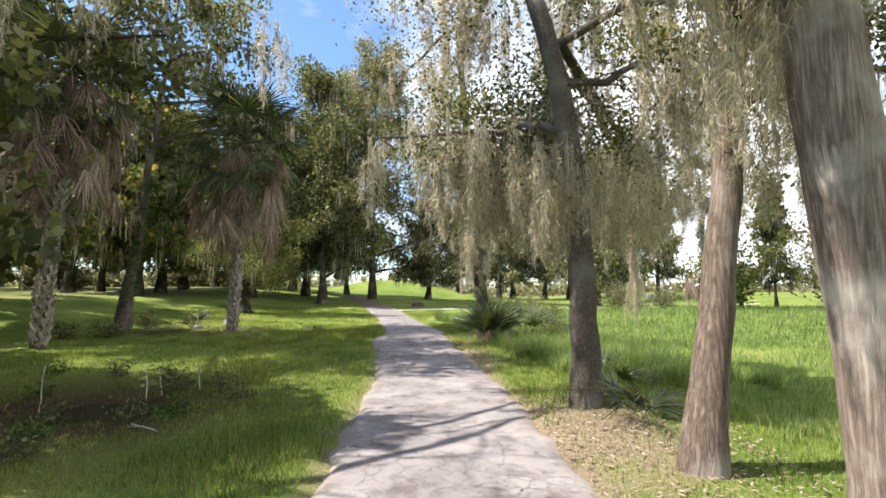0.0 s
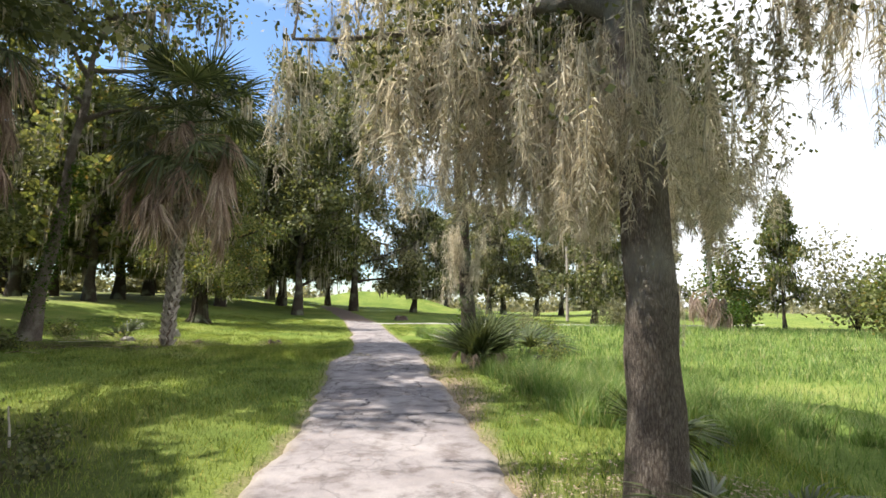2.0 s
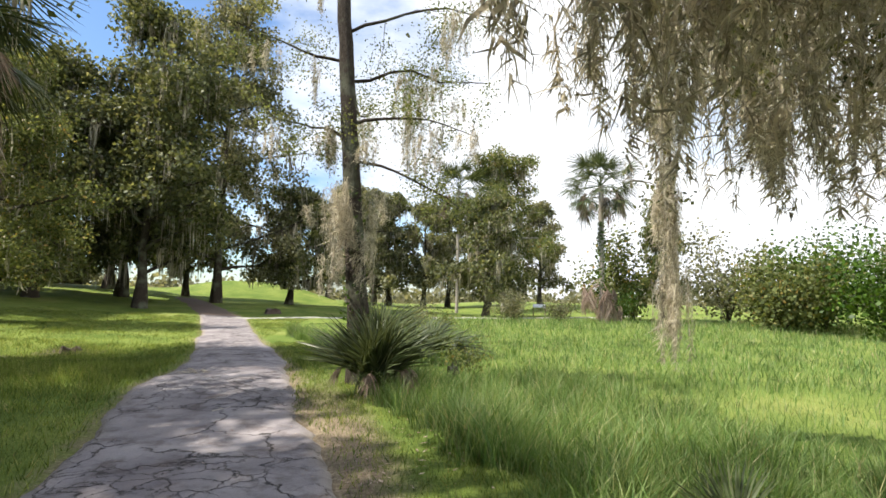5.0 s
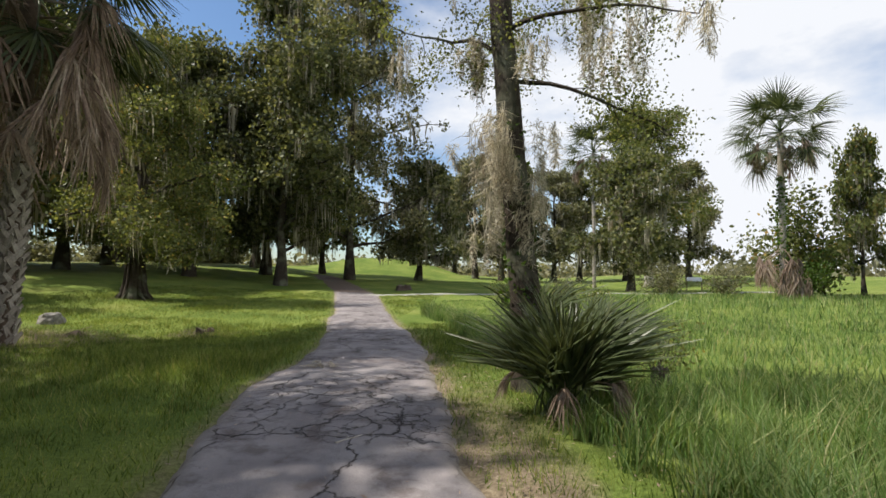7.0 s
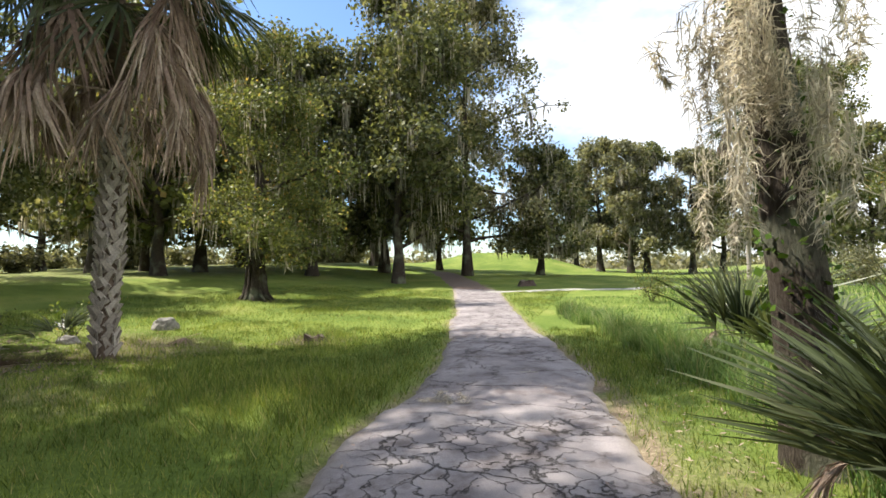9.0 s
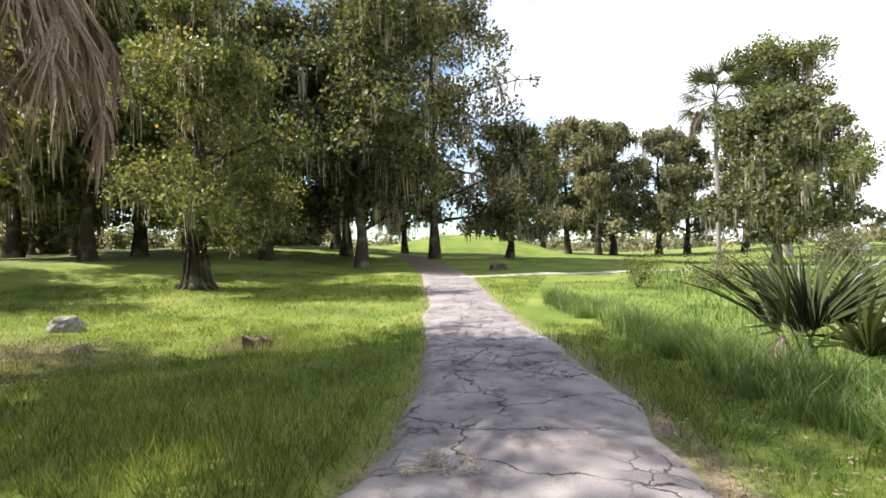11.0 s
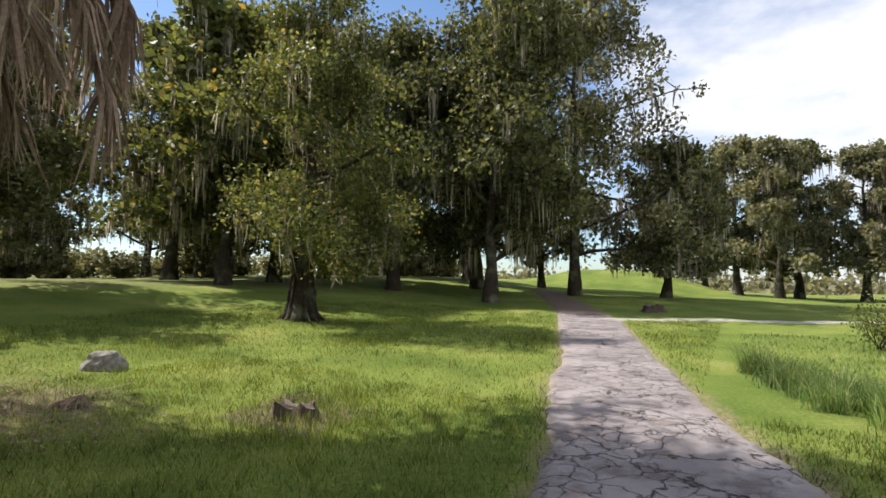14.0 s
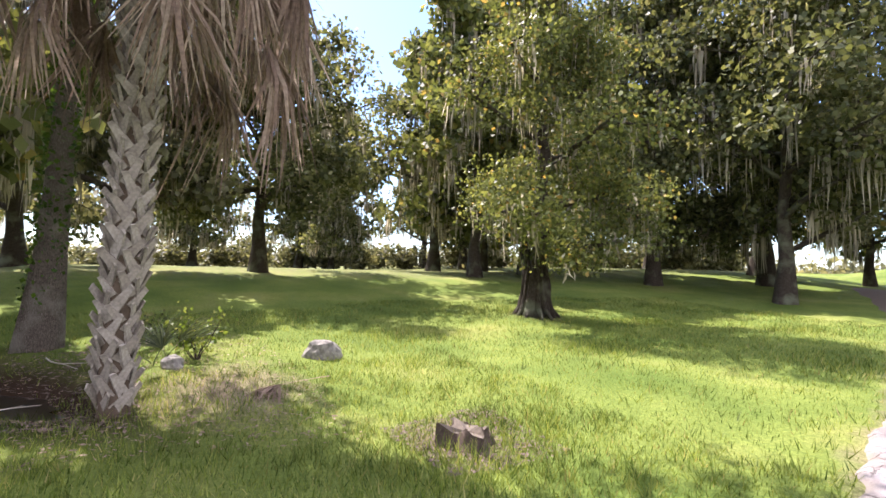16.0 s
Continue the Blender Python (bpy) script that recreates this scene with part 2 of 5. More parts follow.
    sand.attribute_name = "edge"
    col = mixed(nt, sand.outputs["Fac"], col, (0.26, 0.22, 0.16))
    p = node(nt, "ShaderNodeBsdfPrincipled", Roughness=0.9)
    p.inputs["Specular IOR Level"].default_value = 0.2
    nt.links.new(col, p.inputs["Base Color"])
    b1 = node(nt, "ShaderNodeBump", Strength=0.35, Distance=0.006)
    nt.links.new(grain.outputs["Fac"], b1.inputs["Height"])
    b2 = node(nt, "ShaderNodeBump", Strength=0.9, Distance=0.02)
    b2.invert = True
    nt.links.new(crack, b2.inputs["Height"])
    nt.links.new(b1.outputs[0], b2.inputs["Normal"])
    nt.links.new(b2.outputs[0], p.inputs["Normal"])
    nt.links.new(p.outputs[0], out.inputs[0])
    return m


def plain(name, col, rough=0.6, metal=0.0, scale=14.0, vary=0.25):
    m, nt, out = material(name)
    co = nt.nodes.new("ShaderNodeTexCoord")
    nz = node(nt, "ShaderNodeTexNoise", Scale=scale, Detail=6.0, Roughness=0.65)
    nt.links.new(co.outputs["Object"], nz.inputs["Vector"])
    r = ramp_node(nt, [(0.3, tuple(c * (1 - vary) for c in col)), (0.7, tuple(min(1, c * (1 + vary)) for c in col))])
    nt.links.new(nz.outputs["Fac"], r.inputs["Fac"])
    p = node(nt, "ShaderNodeBsdfPrincipled", Roughness=rough, Metallic=metal)
    nt.links.new(r.outputs["Color"], p.inputs["Base Color"])
    b = node(nt, "ShaderNodeBump", Strength=0.4, Distance=0.02)
    nt.links.new(nz.outputs["Fac"], b.inputs["Height"])
    nt.links.new(b.outputs[0], p.inputs["Normal"])
    nt.links.new(p.outputs[0], out.inputs[0])
    return m


TURF = ground_material()
ASPHALT = asphalt_material("old_asphalt", (0.17, 0.15, 0.154), (0.315, 0.288, 0.286))
BRANCH_PATH = plain("pale_gravel", (0.32, 0.31, 0.27), 0.95, scale=40.0)
MULCH = plain("bark_mulch", (0.12, 0.085, 0.065), 0.95, scale=30.0, vary=0.5)
OAK_BARK = barky("oak_bark", (0.10, 0.08, 0.066), (0.34, 0.295, 0.25), stretch=(30.0, 30.0, 8.0), depth=1.0, moss=(0.34, 0.32, 0.27))
PALE_BARK = barky("cypress_bark", (0.20, 0.15, 0.125), (0.47, 0.38, 0.33), stretch=(13.0, 13.0, 0.9), moss=(0.52, 0.46, 0.41))
SHAGGY_BARK = barky("brown_shaggy_bark", (0.12, 0.088, 0.07), (0.34, 0.265, 0.22), stretch=(13.0, 13.0, 0.9), moss=(0.38, 0.33, 0.28))
DARK_BARK = barky("dark_bark", (0.035, 0.028, 0.022), (0.11, 0.09, 0.07), moss=(0.15, 0.16, 0.11))
BIRCH_BARK = plain("pale_smooth_bark", (0.42, 0.38, 0.32), 0.9, scale=6.0, vary=0.4)
OAK_LEAF = leafy("oak_leaf", [(0.0, (0.05, 0.064, 0.03)), (0.45, (0.112, 0.132, 0.062)), (0.85, (0.195, 0.213, 0.11)), (1.0, (0.28, 0.28, 0.165))], 0.45, 0.5)
GREY_LEAF = leafy("grey_green_leaf", [(0.0, (0.095, 0.105, 0.065)), (0.5, (0.185, 0.195, 0.125)), (1.0, (0.31, 0.31, 0.21))], 0.45, 0.5)
YELLOW_LEAF = leafy("yellowing_leaf", [(0.0, (0.065, 0.086, 0.032)), (0.5, (0.138, 0.17, 0.064)), (0.93, (0.235, 0.26, 0.105)), (1.0, (0.38, 0.26, 0.09))], 0.45, 0.5)
VINE_LEAF = leafy("vine_leaf", [(0.0, (0.03, 0.07, 0.01)), (1.0, (0.10, 0.18, 0.025))], 0.35, 0.4)
NEEDLE = leafy("cypress_needle", [(0.0, (0.09, 0.12, 0.04)), (0.6, (0.17, 0.21, 0.075)), (1.0, (0.28, 0.29, 0.14))], 0.5, 0.55)
MOSS = leafy("spanish_moss", [(0.0, (0.23, 0.21, 0.17)), (0.5, (0.47, 0.44, 0.37)), (1.0, (0.68, 0.635, 0.54))], 0.5, 0.9, (1.0, 0.98, 0.92))
LAWN = leafy("mown_grass", [(0.0, (0.045, 0.085, 0.016)), (0.45, (0.152, 0.222, 0.044)), (0.9, (0.28, 0.332, 0.10)), (1.0, (0.42, 0.37, 0.20))], 0.45, 0.55)
MARSH = leafy("marsh_grass", [(0.0, (0.085, 0.165, 0.045)), (0.5, (0.165, 0.27, 0.088)), (0.9, (0.29, 0.365, 0.17)), (1.0, (0.46, 0.43, 0.26))], 0.45, 0.5)
FROND = leafy("palm_frond", [(0.0, (0.05, 0.068, 0.032)), (0.6, (0.105, 0.135, 0.065)), (1.0, (0.20, 0.22, 0.125))], 0.25, 0.36)
DEAD_FROND = fibrous("dead_palm_frond", [(0.0, (0.17, 0.115, 0.088)), (0.5, (0.36, 0.265, 0.205)), (1.0, (0.58, 0.48, 0.385))], through_light=0.35)
BOOT = fibrous("palm_boot", [(0.0, (0.19, 0.16, 0.13)), (0.5, (0.34, 0.30, 0.255)), (1.0, (0.50, 0.455, 0.40))], scale=22.0)
PALM_CORE = fibrous("palm_trunk_fibre", [(0.0, (0.06, 0.042, 0.03)), (1.0, (0.15, 0.11, 0.08))], scale=12.0)
STUMP_WOOD = plain("weathered_stump", (0.075, 0.052, 0.038), 0.95, scale=18.0, vary=0.5)
CUT_WOOD = plain("cut_wood", (0.12, 0.095, 0.072), 0.9, scale=25.0, vary=0.35)
ROCK = plain("pale_limestone", (0.21, 0.195, 0.175), 0.95, scale=9.0, vary=0.65)
SIGN_WHITE = plain("sign_panel", (0.75, 0.75, 0.74), 0.4, vary=0.05)
POST_WOOD = plain("post", (0.2, 0.15, 0.1), 0.9)


def water_material():
    m, nt, out = material("ditch_water")
    p = node(nt, "ShaderNodeBsdfPrincipled", Roughness=0.28)
    p.inputs["Specular IOR Level"].default_value = 0.12
    p.inputs["Base Color"].default_value = (0.018, 0.012, 0.007, 1)
    nz = node(nt, "ShaderNodeTexNoise", Scale=6.0, Detail=2.0)
    b = node(nt, "ShaderNodeBump", Strength=0.08, Distance=0.02)
    nt.links.new(nz.outputs["Fac"], b.inputs["Height"])
    nt.links.new(b.outputs[0], p.inputs["Normal"])
    nt.links.new(p.outputs[0], out.inputs[0])
    return m


WATER = water_material()


# ---- shape helpers ----
def smooth(a, b, v):
    t = np.clip((np.asarray(v, float) - a) / (b - a), 0, 1)
    return t * t * (3 - 2 * t)


LEFT_Y = [-40, -8, 1.2, 5.8, 7.5, 12.0, 14.0, 15.8, 17.8, 20.5, 23.0, 25.0, 28.0, 31.5, 38.0, 46.0]
LEFT_X = [1.9, 0.85, 0.2, -0.4, -0.65, -1.75, -2.3, -2.3, -2.64, -3.3, -4.1, -4.5, -5.4, -6.5, -8.5, -11.0]
RIGHT_Y = [-40, -8, 1.3, 4.2, 6.2, 10.8, 12.0, 15.2, 17.7, 19.8, 23.2, 28.0, 31.0, 37.3, 46.0]
RIGHT_X = [4.2, 3.0, 2.6, 2.2, 1.85, 1.05, 0.6, 0.07, -0.4, -1.0, -2.0, -3.3, -4.0, -5.6, -9.0]


def edge_left(y):
    return np.interp(y, LEFT_Y, LEFT_X)


def edge_right(y):
    return np.interp(y, RIGHT_Y, RIGHT_X)


def bump_at(x, y, cx, cy, rx, ry, turn=0.0):
    c, s = math.cos(turn), math.sin(turn)
    u, v = (x - cx) * c + (y - cy) * s, -(x - cx) * s + (y - cy) * c
    return np.exp(-((u / rx) ** 2 + (v / ry) ** 2))


def lie(x, y):
    """Height of the ground."""
    x, y = np.asarray(x, float), np.asarray(y, float)
    z = 1.4 * smooth(10, 29, -x) * smooth(2, 14, y) + 0.6 * smooth(36, 54, y) * smooth(10, -8, x)
    z = z + 0.12 * smooth(-5, -9, x) * smooth(12, 16, y)
    d = np.hypot((x + 12.3) / 1.15, y - 75)
    z = z + 2.3 * smooth(11.5, 2.0, d)
    z = z + 1.0 * smooth(12, 34, x) * smooth(44, 66, y)
    z = z - 0.22 * smooth(1.2, 3.2, x - edge_right(y)) * smooth(34, 28, y) * smooth(2, 7, y)
    z = z - 0.38 * bump_at(x, y, -4.4, 4.8, 2.0, 1.3, 0.1) - 0.4 * bump_at(x, y, -10.0, 15.9, 1.9, 0.7, 0.5)
    z = z - 1.6 * smooth(105, 150, np.hypot(x, y - 20))
    z = z - 0.2 * bump_at(x, y, -6.6, 19.6, 2.6, 2.6)
    z = z + 0.1 * bump_at(x, y, 3.1, 4.3, 0.75, 1.3)
    wob = 0.035 * np.sin(x * 0.9 + 1.3 * np.sin(y * 0.5)) * np.cos(y * 0.7) + 0.015 * np.sin(2.7 * x + y * 1.9)
    near = np.maximum(edge_left(y) - x, x - edge_right(y))
    return z + wob * smooth(0.0, 1.5, near)


def gz(x, y):
    return float(lie(x, y))


def mesh_of(name, verts, faces, mat, smooth_shade=False):
    me = bpy.data.meshes.new(name)
    verts = np.asarray(verts, np.float32)
    if isinstance(faces, np.ndarray):
        n, k = faces.shape
        me.vertices.add(len(verts))
        me.vertices.foreach_set("co", verts.ravel())
        me.loops.add(n * k)
        me.loops.foreach_set("vertex_index", faces.astype(np.int32).ravel())
        me.polygons.add(n)
        me.polygons.foreach_set("loop_start", np.arange(0, n * k, k, dtype=np.int32))
        me.polygons.foreach_set("loop_total", np.full(n, k, dtype=np.int32))
        me.update(calc_edges=True)
    else:
        me.from_pydata(verts.tolist(), [], faces)
        me.update()
    if smooth_shade:
        me.polygons.foreach_set("use_smooth", np.ones(len(me.polygons), bool))
    me.materials.append(mat)
    return me


def under(ob, parent, m=None):
    ob.parent = parent
    if m is not None:
        ob.matrix_basis = m
    return ob


def thing(name, x, y, z, label, category, group="", kind="", turn=0.0):
    ob = new(name)
    ob.matrix_basis = pose(x, y, z, 0, 0, turn)
    ob.empty_display_size = 0.2
    return tagged(ob, label, category, group, kind)


def part(name, me, parent, label="", m=None):
    ob = under(new(name, me), parent, m)
    return tagged(ob, label)


class Soup:
    """Gathers quads into one mesh."""

    def __init__(self):
        self.v, self.f, self.n = [], [], 0

    def add(self, v, f):
        self.v.append(np.asarray(v, np.float32).reshape(-1, 3))
        self.f.append(np.asarray(f, np.int32) + self.n)
        self.n += len(self.v[-1])

    def mesh(self, name, mat, smooth_shade=False):
        return mesh_of(name, np.concatenate(self.v), np.concatenate(self.f), mat, smooth_shade)


def tube(soup, pts, radii, seg=8, rough=0.0, rng=None, flare=0.0):
    """A tapered limb along points."""
    pts = np.asarray(pts, float)
    n = len(pts)
    tang = np.gradient(pts, axis=0)
    tang /= np.linalg.norm(tang, axis=1)[:, None] + 1e-9
    side = np.cross(tang, (0.31, 0.17, 0.93) if abs(tang[0][2]) < 0.8 else (1, 0.2, 0))
    side /= np.linalg.norm(side, axis=1)[:, None] + 1e-9
    other = np.cross(tang, side)
    a = np.linspace(0, 2 * np.pi, seg, endpoint=False)
    r = np.asarray(radii, float)[:, None] * np.ones((1, seg))
    if rough and rng is not None:
        lobes = 1 + rough * (np.sin(3 * a + rng.uniform(0, 6)) + 0.6 * np.sin(5 * a + rng.uniform(0, 6)))[None, :]
        r = r * lobes * (1 + rough * 0.5 * rng.standard_normal((n, seg)))
    v = pts[:, None, :] + r[..., None] * (np.cos(a)[None, :, None] * side[:, None, :] + np.sin(a)[None, :, None] * other[:, None, :])
    i = np.arange(n - 1)[:, None] * seg
    j = np.arange(seg)[None, :]
    k = (j + 1) % seg
    f = np.stack([i + j, i + k, i + seg + k, i + seg + j], -1).reshape(-1, 4)
    soup.add(v.reshape(-1, 3), f)


def leaves(soup, centres, size, rng, spread=None, droop=0.3):
    """Small four-cornered folded leaves at the given places."""
    c = np.asarray(centres, float)
    n = len(c)
    s = size * rng.uniform(0.6, 1.35, n)
    d = rng.standard_normal((n, 3))
    d[:, 2] -= droop
    d /= np.linalg.norm(d, axis=1)[:, None]
    e = np.cross(d, rng.standard_normal((n, 3)))
    e /= np.linalg.norm(e, axis=1)[:, None]
    up = np.cross(d, e)
    d, e = d * s[:, None], e * (s * rng.uniform(0.28, 0.42, n))[:, None]
    v = np.stack([c - d * 0.5, c + e + up * (s * 0.1)[:, None], c + d * 0.5, c - e + up * (s * 0.1)[:, None]], 1)
    f = np.arange(n * 4).reshape(n, 4)
    soup.add(v.reshape(-1, 3), f)


def strands(soup, tops, lengths, rng, width=0.012, seg=4, sway=0.05):
    """Hanging ribbons of moss."""
    tops, lengths = np.asarray(tops, float), np.asarray(lengths, float)
    n = len(tops)
    t = np.linspace(0, 1, seg + 1)
    walkv = np.cumsum(rng.standard_normal((n, seg + 1, 2)), 1) * sway
    walkv -= walkv[:, :1]
    p = np.zeros((n, seg + 1, 3))
    p[..., :2] = tops[:, None, :2] + walkv
    p[..., 2] = tops[:, None, 2] - t[None] * lengths[:, None]
    a = rng.uniform(0, np.pi, (n, 1)) + rng.uniform(-0.6, 0.6, (n, seg + 1))
    w = width * rng.uniform(0.5, 1.5, (n, 1)) * (1.05 - t[None] ** 2)
    off = np.stack([np.cos(a) * w, np.sin(a) * w, np.zeros_like(w)], -1)
    v = np.stack([p - off, p + off], 2).reshape(n, -1, 3)
    k = np.arange(seg) * 2
    f = np.stack([k, k + 1, k + 3, k + 2], -1)
    f = (np.arange(n)[:, None, None] * (2 * (seg + 1)) + f[None]).reshape(-1, 4)
    soup.add(v.reshape(-1, 3), f)


def bend(rng, start, way, length, n=6, wander=0.18, lift=0.0):
    """A crooked line."""
    p, d = [np.array(start, float)], np.array(way, float)
    d /= np.linalg.norm(d)
    for _ in range(n):
        d = d + rng.standard_normal(3) * wander + (0, 0, lift)
        d /= np.linalg.norm(d)
        p.append(p[-1] + d * length / n)
    return np.array(p)


# ---- ground, path ----
def build_ground():
    def axis(lo, hi, fine, far):
        mid = np.arange(lo, hi + 1e-6, fine)
        out = np.geomspace(fine * 1.5, far, 46)
        return np.concatenate([lo - out[::-1], mid, hi + out])
    xs, ys = axis(-16, 9, 0.22, 2500), axis(-5, 34, 0.22, 2500)
    X, Y = np.meshgrid(xs, ys)
    Z = lie(X, Y)
    inside = smooth(0.12, -0.06, np.maximum(edge_left(Y) - X, X - edge_right(Y))) * smooth(40, 38.5, Y)
    Z = Z - 0.05 * inside
    nx, ny = len(xs), len(ys)
    v = np.stack([X, Y, Z], -1).reshape(-1, 3)
    i, j = np.meshgrid(np.arange(ny - 1), np.arange(nx - 1), indexing="ij")
    a = (i * nx + j).ravel()
    me = mesh_of("ground", v, np.stack([a, a + 1, a + nx + 1, a + nx], -1), TURF, True)
    x, y = X.ravel(), Y.ravel()
    dl, dr = edge_left(y) - x, x - edge_right(y)
    d = np.maximum(dl, dr)
    bare = 0.62 * np.exp(-(np.maximum(d, 0) / 0.2) ** 2) * (y < 43)
    bare = bare + 0.95 * bump_at(x, y, 3.05, 3.4, 0.9, 2.3, 0.1) + 0.6 * bump_at(x, y, 1.35, 10.9, 0.5, 3.5, 0.1)
    bare = bare + 0.8 * bump_at(x, y, -9.0, 18.2, 1.7, 1.2, 0.1) + 0.7 * bump_at(x, y, -13.74, 27.5, 1.2, 1.0) + 0.75 * bump_at(x, y, -6.4, 20.0, 0.8, 0.55)
    bare = bare + 0.5 * bump_at(x, y, -6.8, 14.6, 2.6, 1.3) + 0.45 * smooth(17, 26, -x) * smooth(70, 60, y)
    bare = bare + 0.32 * smooth(1.1, 0.3, dr) * (dr > 0) * smooth(7, 10, y) * smooth(24, 18, y)
    # real mud at pool and ditch; hollow patch widened to paint the foreground shade
    mud_shade = np.clip(1.5 * bump_at(x, y, -4.6, 4.0, 2.7, 2.6, 0.1) + 1.7 * bump_at(x, y, -10.0, 15.9, 2.3, 0.85, 0.5), 0, 1)
    field = smooth(95, 120, np.hypot(x, y - 20))
    for name, val in (("bare", bare), ("mud_shade", mud_shade), ("field", field)):
        at = me.attributes.new(name, 'FLOAT', 'POINT')
        at.data.foreach_set("value", np.clip(val, 0, 1).astype(np.float32))
    tagged(new("ground", me), "mown green lawn with bare sandy patches and litter", "ground", kind="structure")


def strip(name, mat, rows, across=22, top=0.0, label="", wobble=0.1, seed=3, kind_cat="path"):
    """A paved band: rows of (left x, left y, right x, right y); a crumbling edge and a turned-down rim."""
    rng = np.random.default_rng(seed)
    rows = np.asarray(rows, float)
    n = len(rows)
    u = np.linspace(0, 1, across)
    k = np.arange(n)
    def rag():
        w = rng.standard_normal(n)
        w = np.convolve(w, np.ones(3) / 3, "same") * 0.6 + np.convolve(rng.standard_normal(n), np.ones(11) / 11, "same") * 1.6
        return w * wobble
    L, R = rows[:, :2].copy(), rows[:, 2:].copy()
    cross = (R - L) / np.linalg.norm(R - L, axis=1)[:, None]
    L += cross * rag()[:, None]
    R += cross * rag()[:, None]
    P = L[:, None, :] * (1 - u)[None, :, None] + R[:, None, :] * u[None, :, None]
    Z = lie(P[..., 0], P[..., 1]) + top
    Z = Z + 0.006 * np.sin(P[..., 0] * 3.1 + P[..., 1] * 2.2) + 0.02 * (1 - (2 * u[None] - 1) ** 2)
    Z[:, 0] -= 0.06
    Z[:, -1] -= 0.06
    v = np.dstack([P, Z]).reshape(-1, 3)
    i, j = np.meshgrid(np.arange(n - 1), np.arange(across - 1), indexing="ij")
    a = (i * across + j).ravel()
    me = mesh_of(name, v, np.stack([a, a + 1, a + across + 1, a + across], -1), mat, True)
    y = v[:, 1]
    worn = np.repeat((0.25 + 0.75 * smooth(6, 9, y))[:, None], 4, 1).astype(np.float32)
    at = me.attributes.new("worn", 'FLOAT_COLOR', 'POINT')
    at.data.foreach_set("color", worn.ravel())
    e = np.abs(2 * u - 1)[None, :] * np.ones((n, 1))
    at = me.attributes.new("edge", 'FLOAT', 'POINT')
    at.data.foreach_set("value", (0.7 * smooth(0.86, 1.0, e)).astype(np.float32).ravel())
    return tagged(new(name, me), label, kind_cat, kind="structure")


build_ground()
ys = np.arange(-12, 39.3, 0.11)
strip("path", ASPHALT, np.stack([edge_left(ys), ys, edge_right(ys), ys], -1), 24, 0.012,
      "narrow sun-bleached grey asphalt footpath, cracked and crumbling", wobble=0.07)
t = np.linspace(0, 1, 40)
strip("path_branch", BRANCH_PATH, np.stack([-6.4 + 34 * t, 37.1 + 15 * t - 2 * t * t, -6.2 + 34 * t, 38.0 + 15 * t - 2 * t * t], -1), 8, 0.03,
      "pale gravel side path across the lawn", wobble=0.06, seed=4)
strip("path_mound", MULCH, np.stack([-8.7 - 7.5 * t, 38.6 + 17 * t, -6.1 - 8.2 * t, 38.9 + 18 * t], -1), 8, 0.02,
      "dark mulch track leading up towards the mound", wobble=0.12, seed=5)


def pool(name, cx, cy, rx, ry, turn, drop, label):
    a = np.linspace(0, 2 * np.pi, 28, endpoint=False)
    rng = np.random.default_rng(8)
    r = 1 + 0.12 * rng.standard_normal(28)
    c, s = math.cos(turn), math.sin(turn)
    x, y = cx + r * (rx * np.cos(a) * c - ry * np.sin(a) * s), cy + r * (rx * np.cos(a) * s + ry * np.sin(a) * c)
    z = np.full(28, gz(cx, cy) + drop)
    me = mesh_of(name, np.stack([x, y, z], -1), [list(range(28))], WATER)
    tagged(new(name, me), label, "water", kind="structure")


pool("water_pool", -4.6, 4.6, 1.75, 1.05, 0.1, 0.08, "dark still water in a weedy hollow")
pool("water_ditch", -10.0, 15.8, 1.35, 0.45, 0.5, 0.1, "brown water in a shallow ditch")


# ---- trees ----
def threads(soup, starts, ways, lengths, rng, width, seg=3, curl=0.25):
    """Short curling threads that leave in a given direction and droop."""
    n = len(starts)
    t = np.linspace(0, 1, seg + 1)
    wob = np.cumsum(rng.standard_normal((n, seg + 1, 3)), 1) * curl / seg
    wob -= wob[:, :1]
    p = starts[:, None, :] + lengths[:, None, None] * (ways[:, None, :] * t[None, :, None] + wob * (1, 1, 0.5))
    p[..., 2] -= 0.55 * lengths[:, None] * t[None] ** 2
    a = rng.uniform(0, np.pi, (n, 1)) + rng.uniform(-0.8, 0.8, (n, seg + 1))
    w = width * rng.uniform(0.6, 1.4, (n, 1)) * (1.1 - t[None])
    off = np.stack([np.cos(a) * w, np.sin(a) * w, 0.5 * w], -1)
    v = np.stack([p - off, p + off], 2).reshape(n, -1, 3)
    k = np.arange(seg) * 2
    f = np.stack([k, k + 1, k + 3, k + 2], -1)
    f = (np.arange(n)[:, None, None] * (2 * (seg + 1)) + f[None]).reshape(-1, 4)
    soup.add(v.reshape(-1, 3), f)


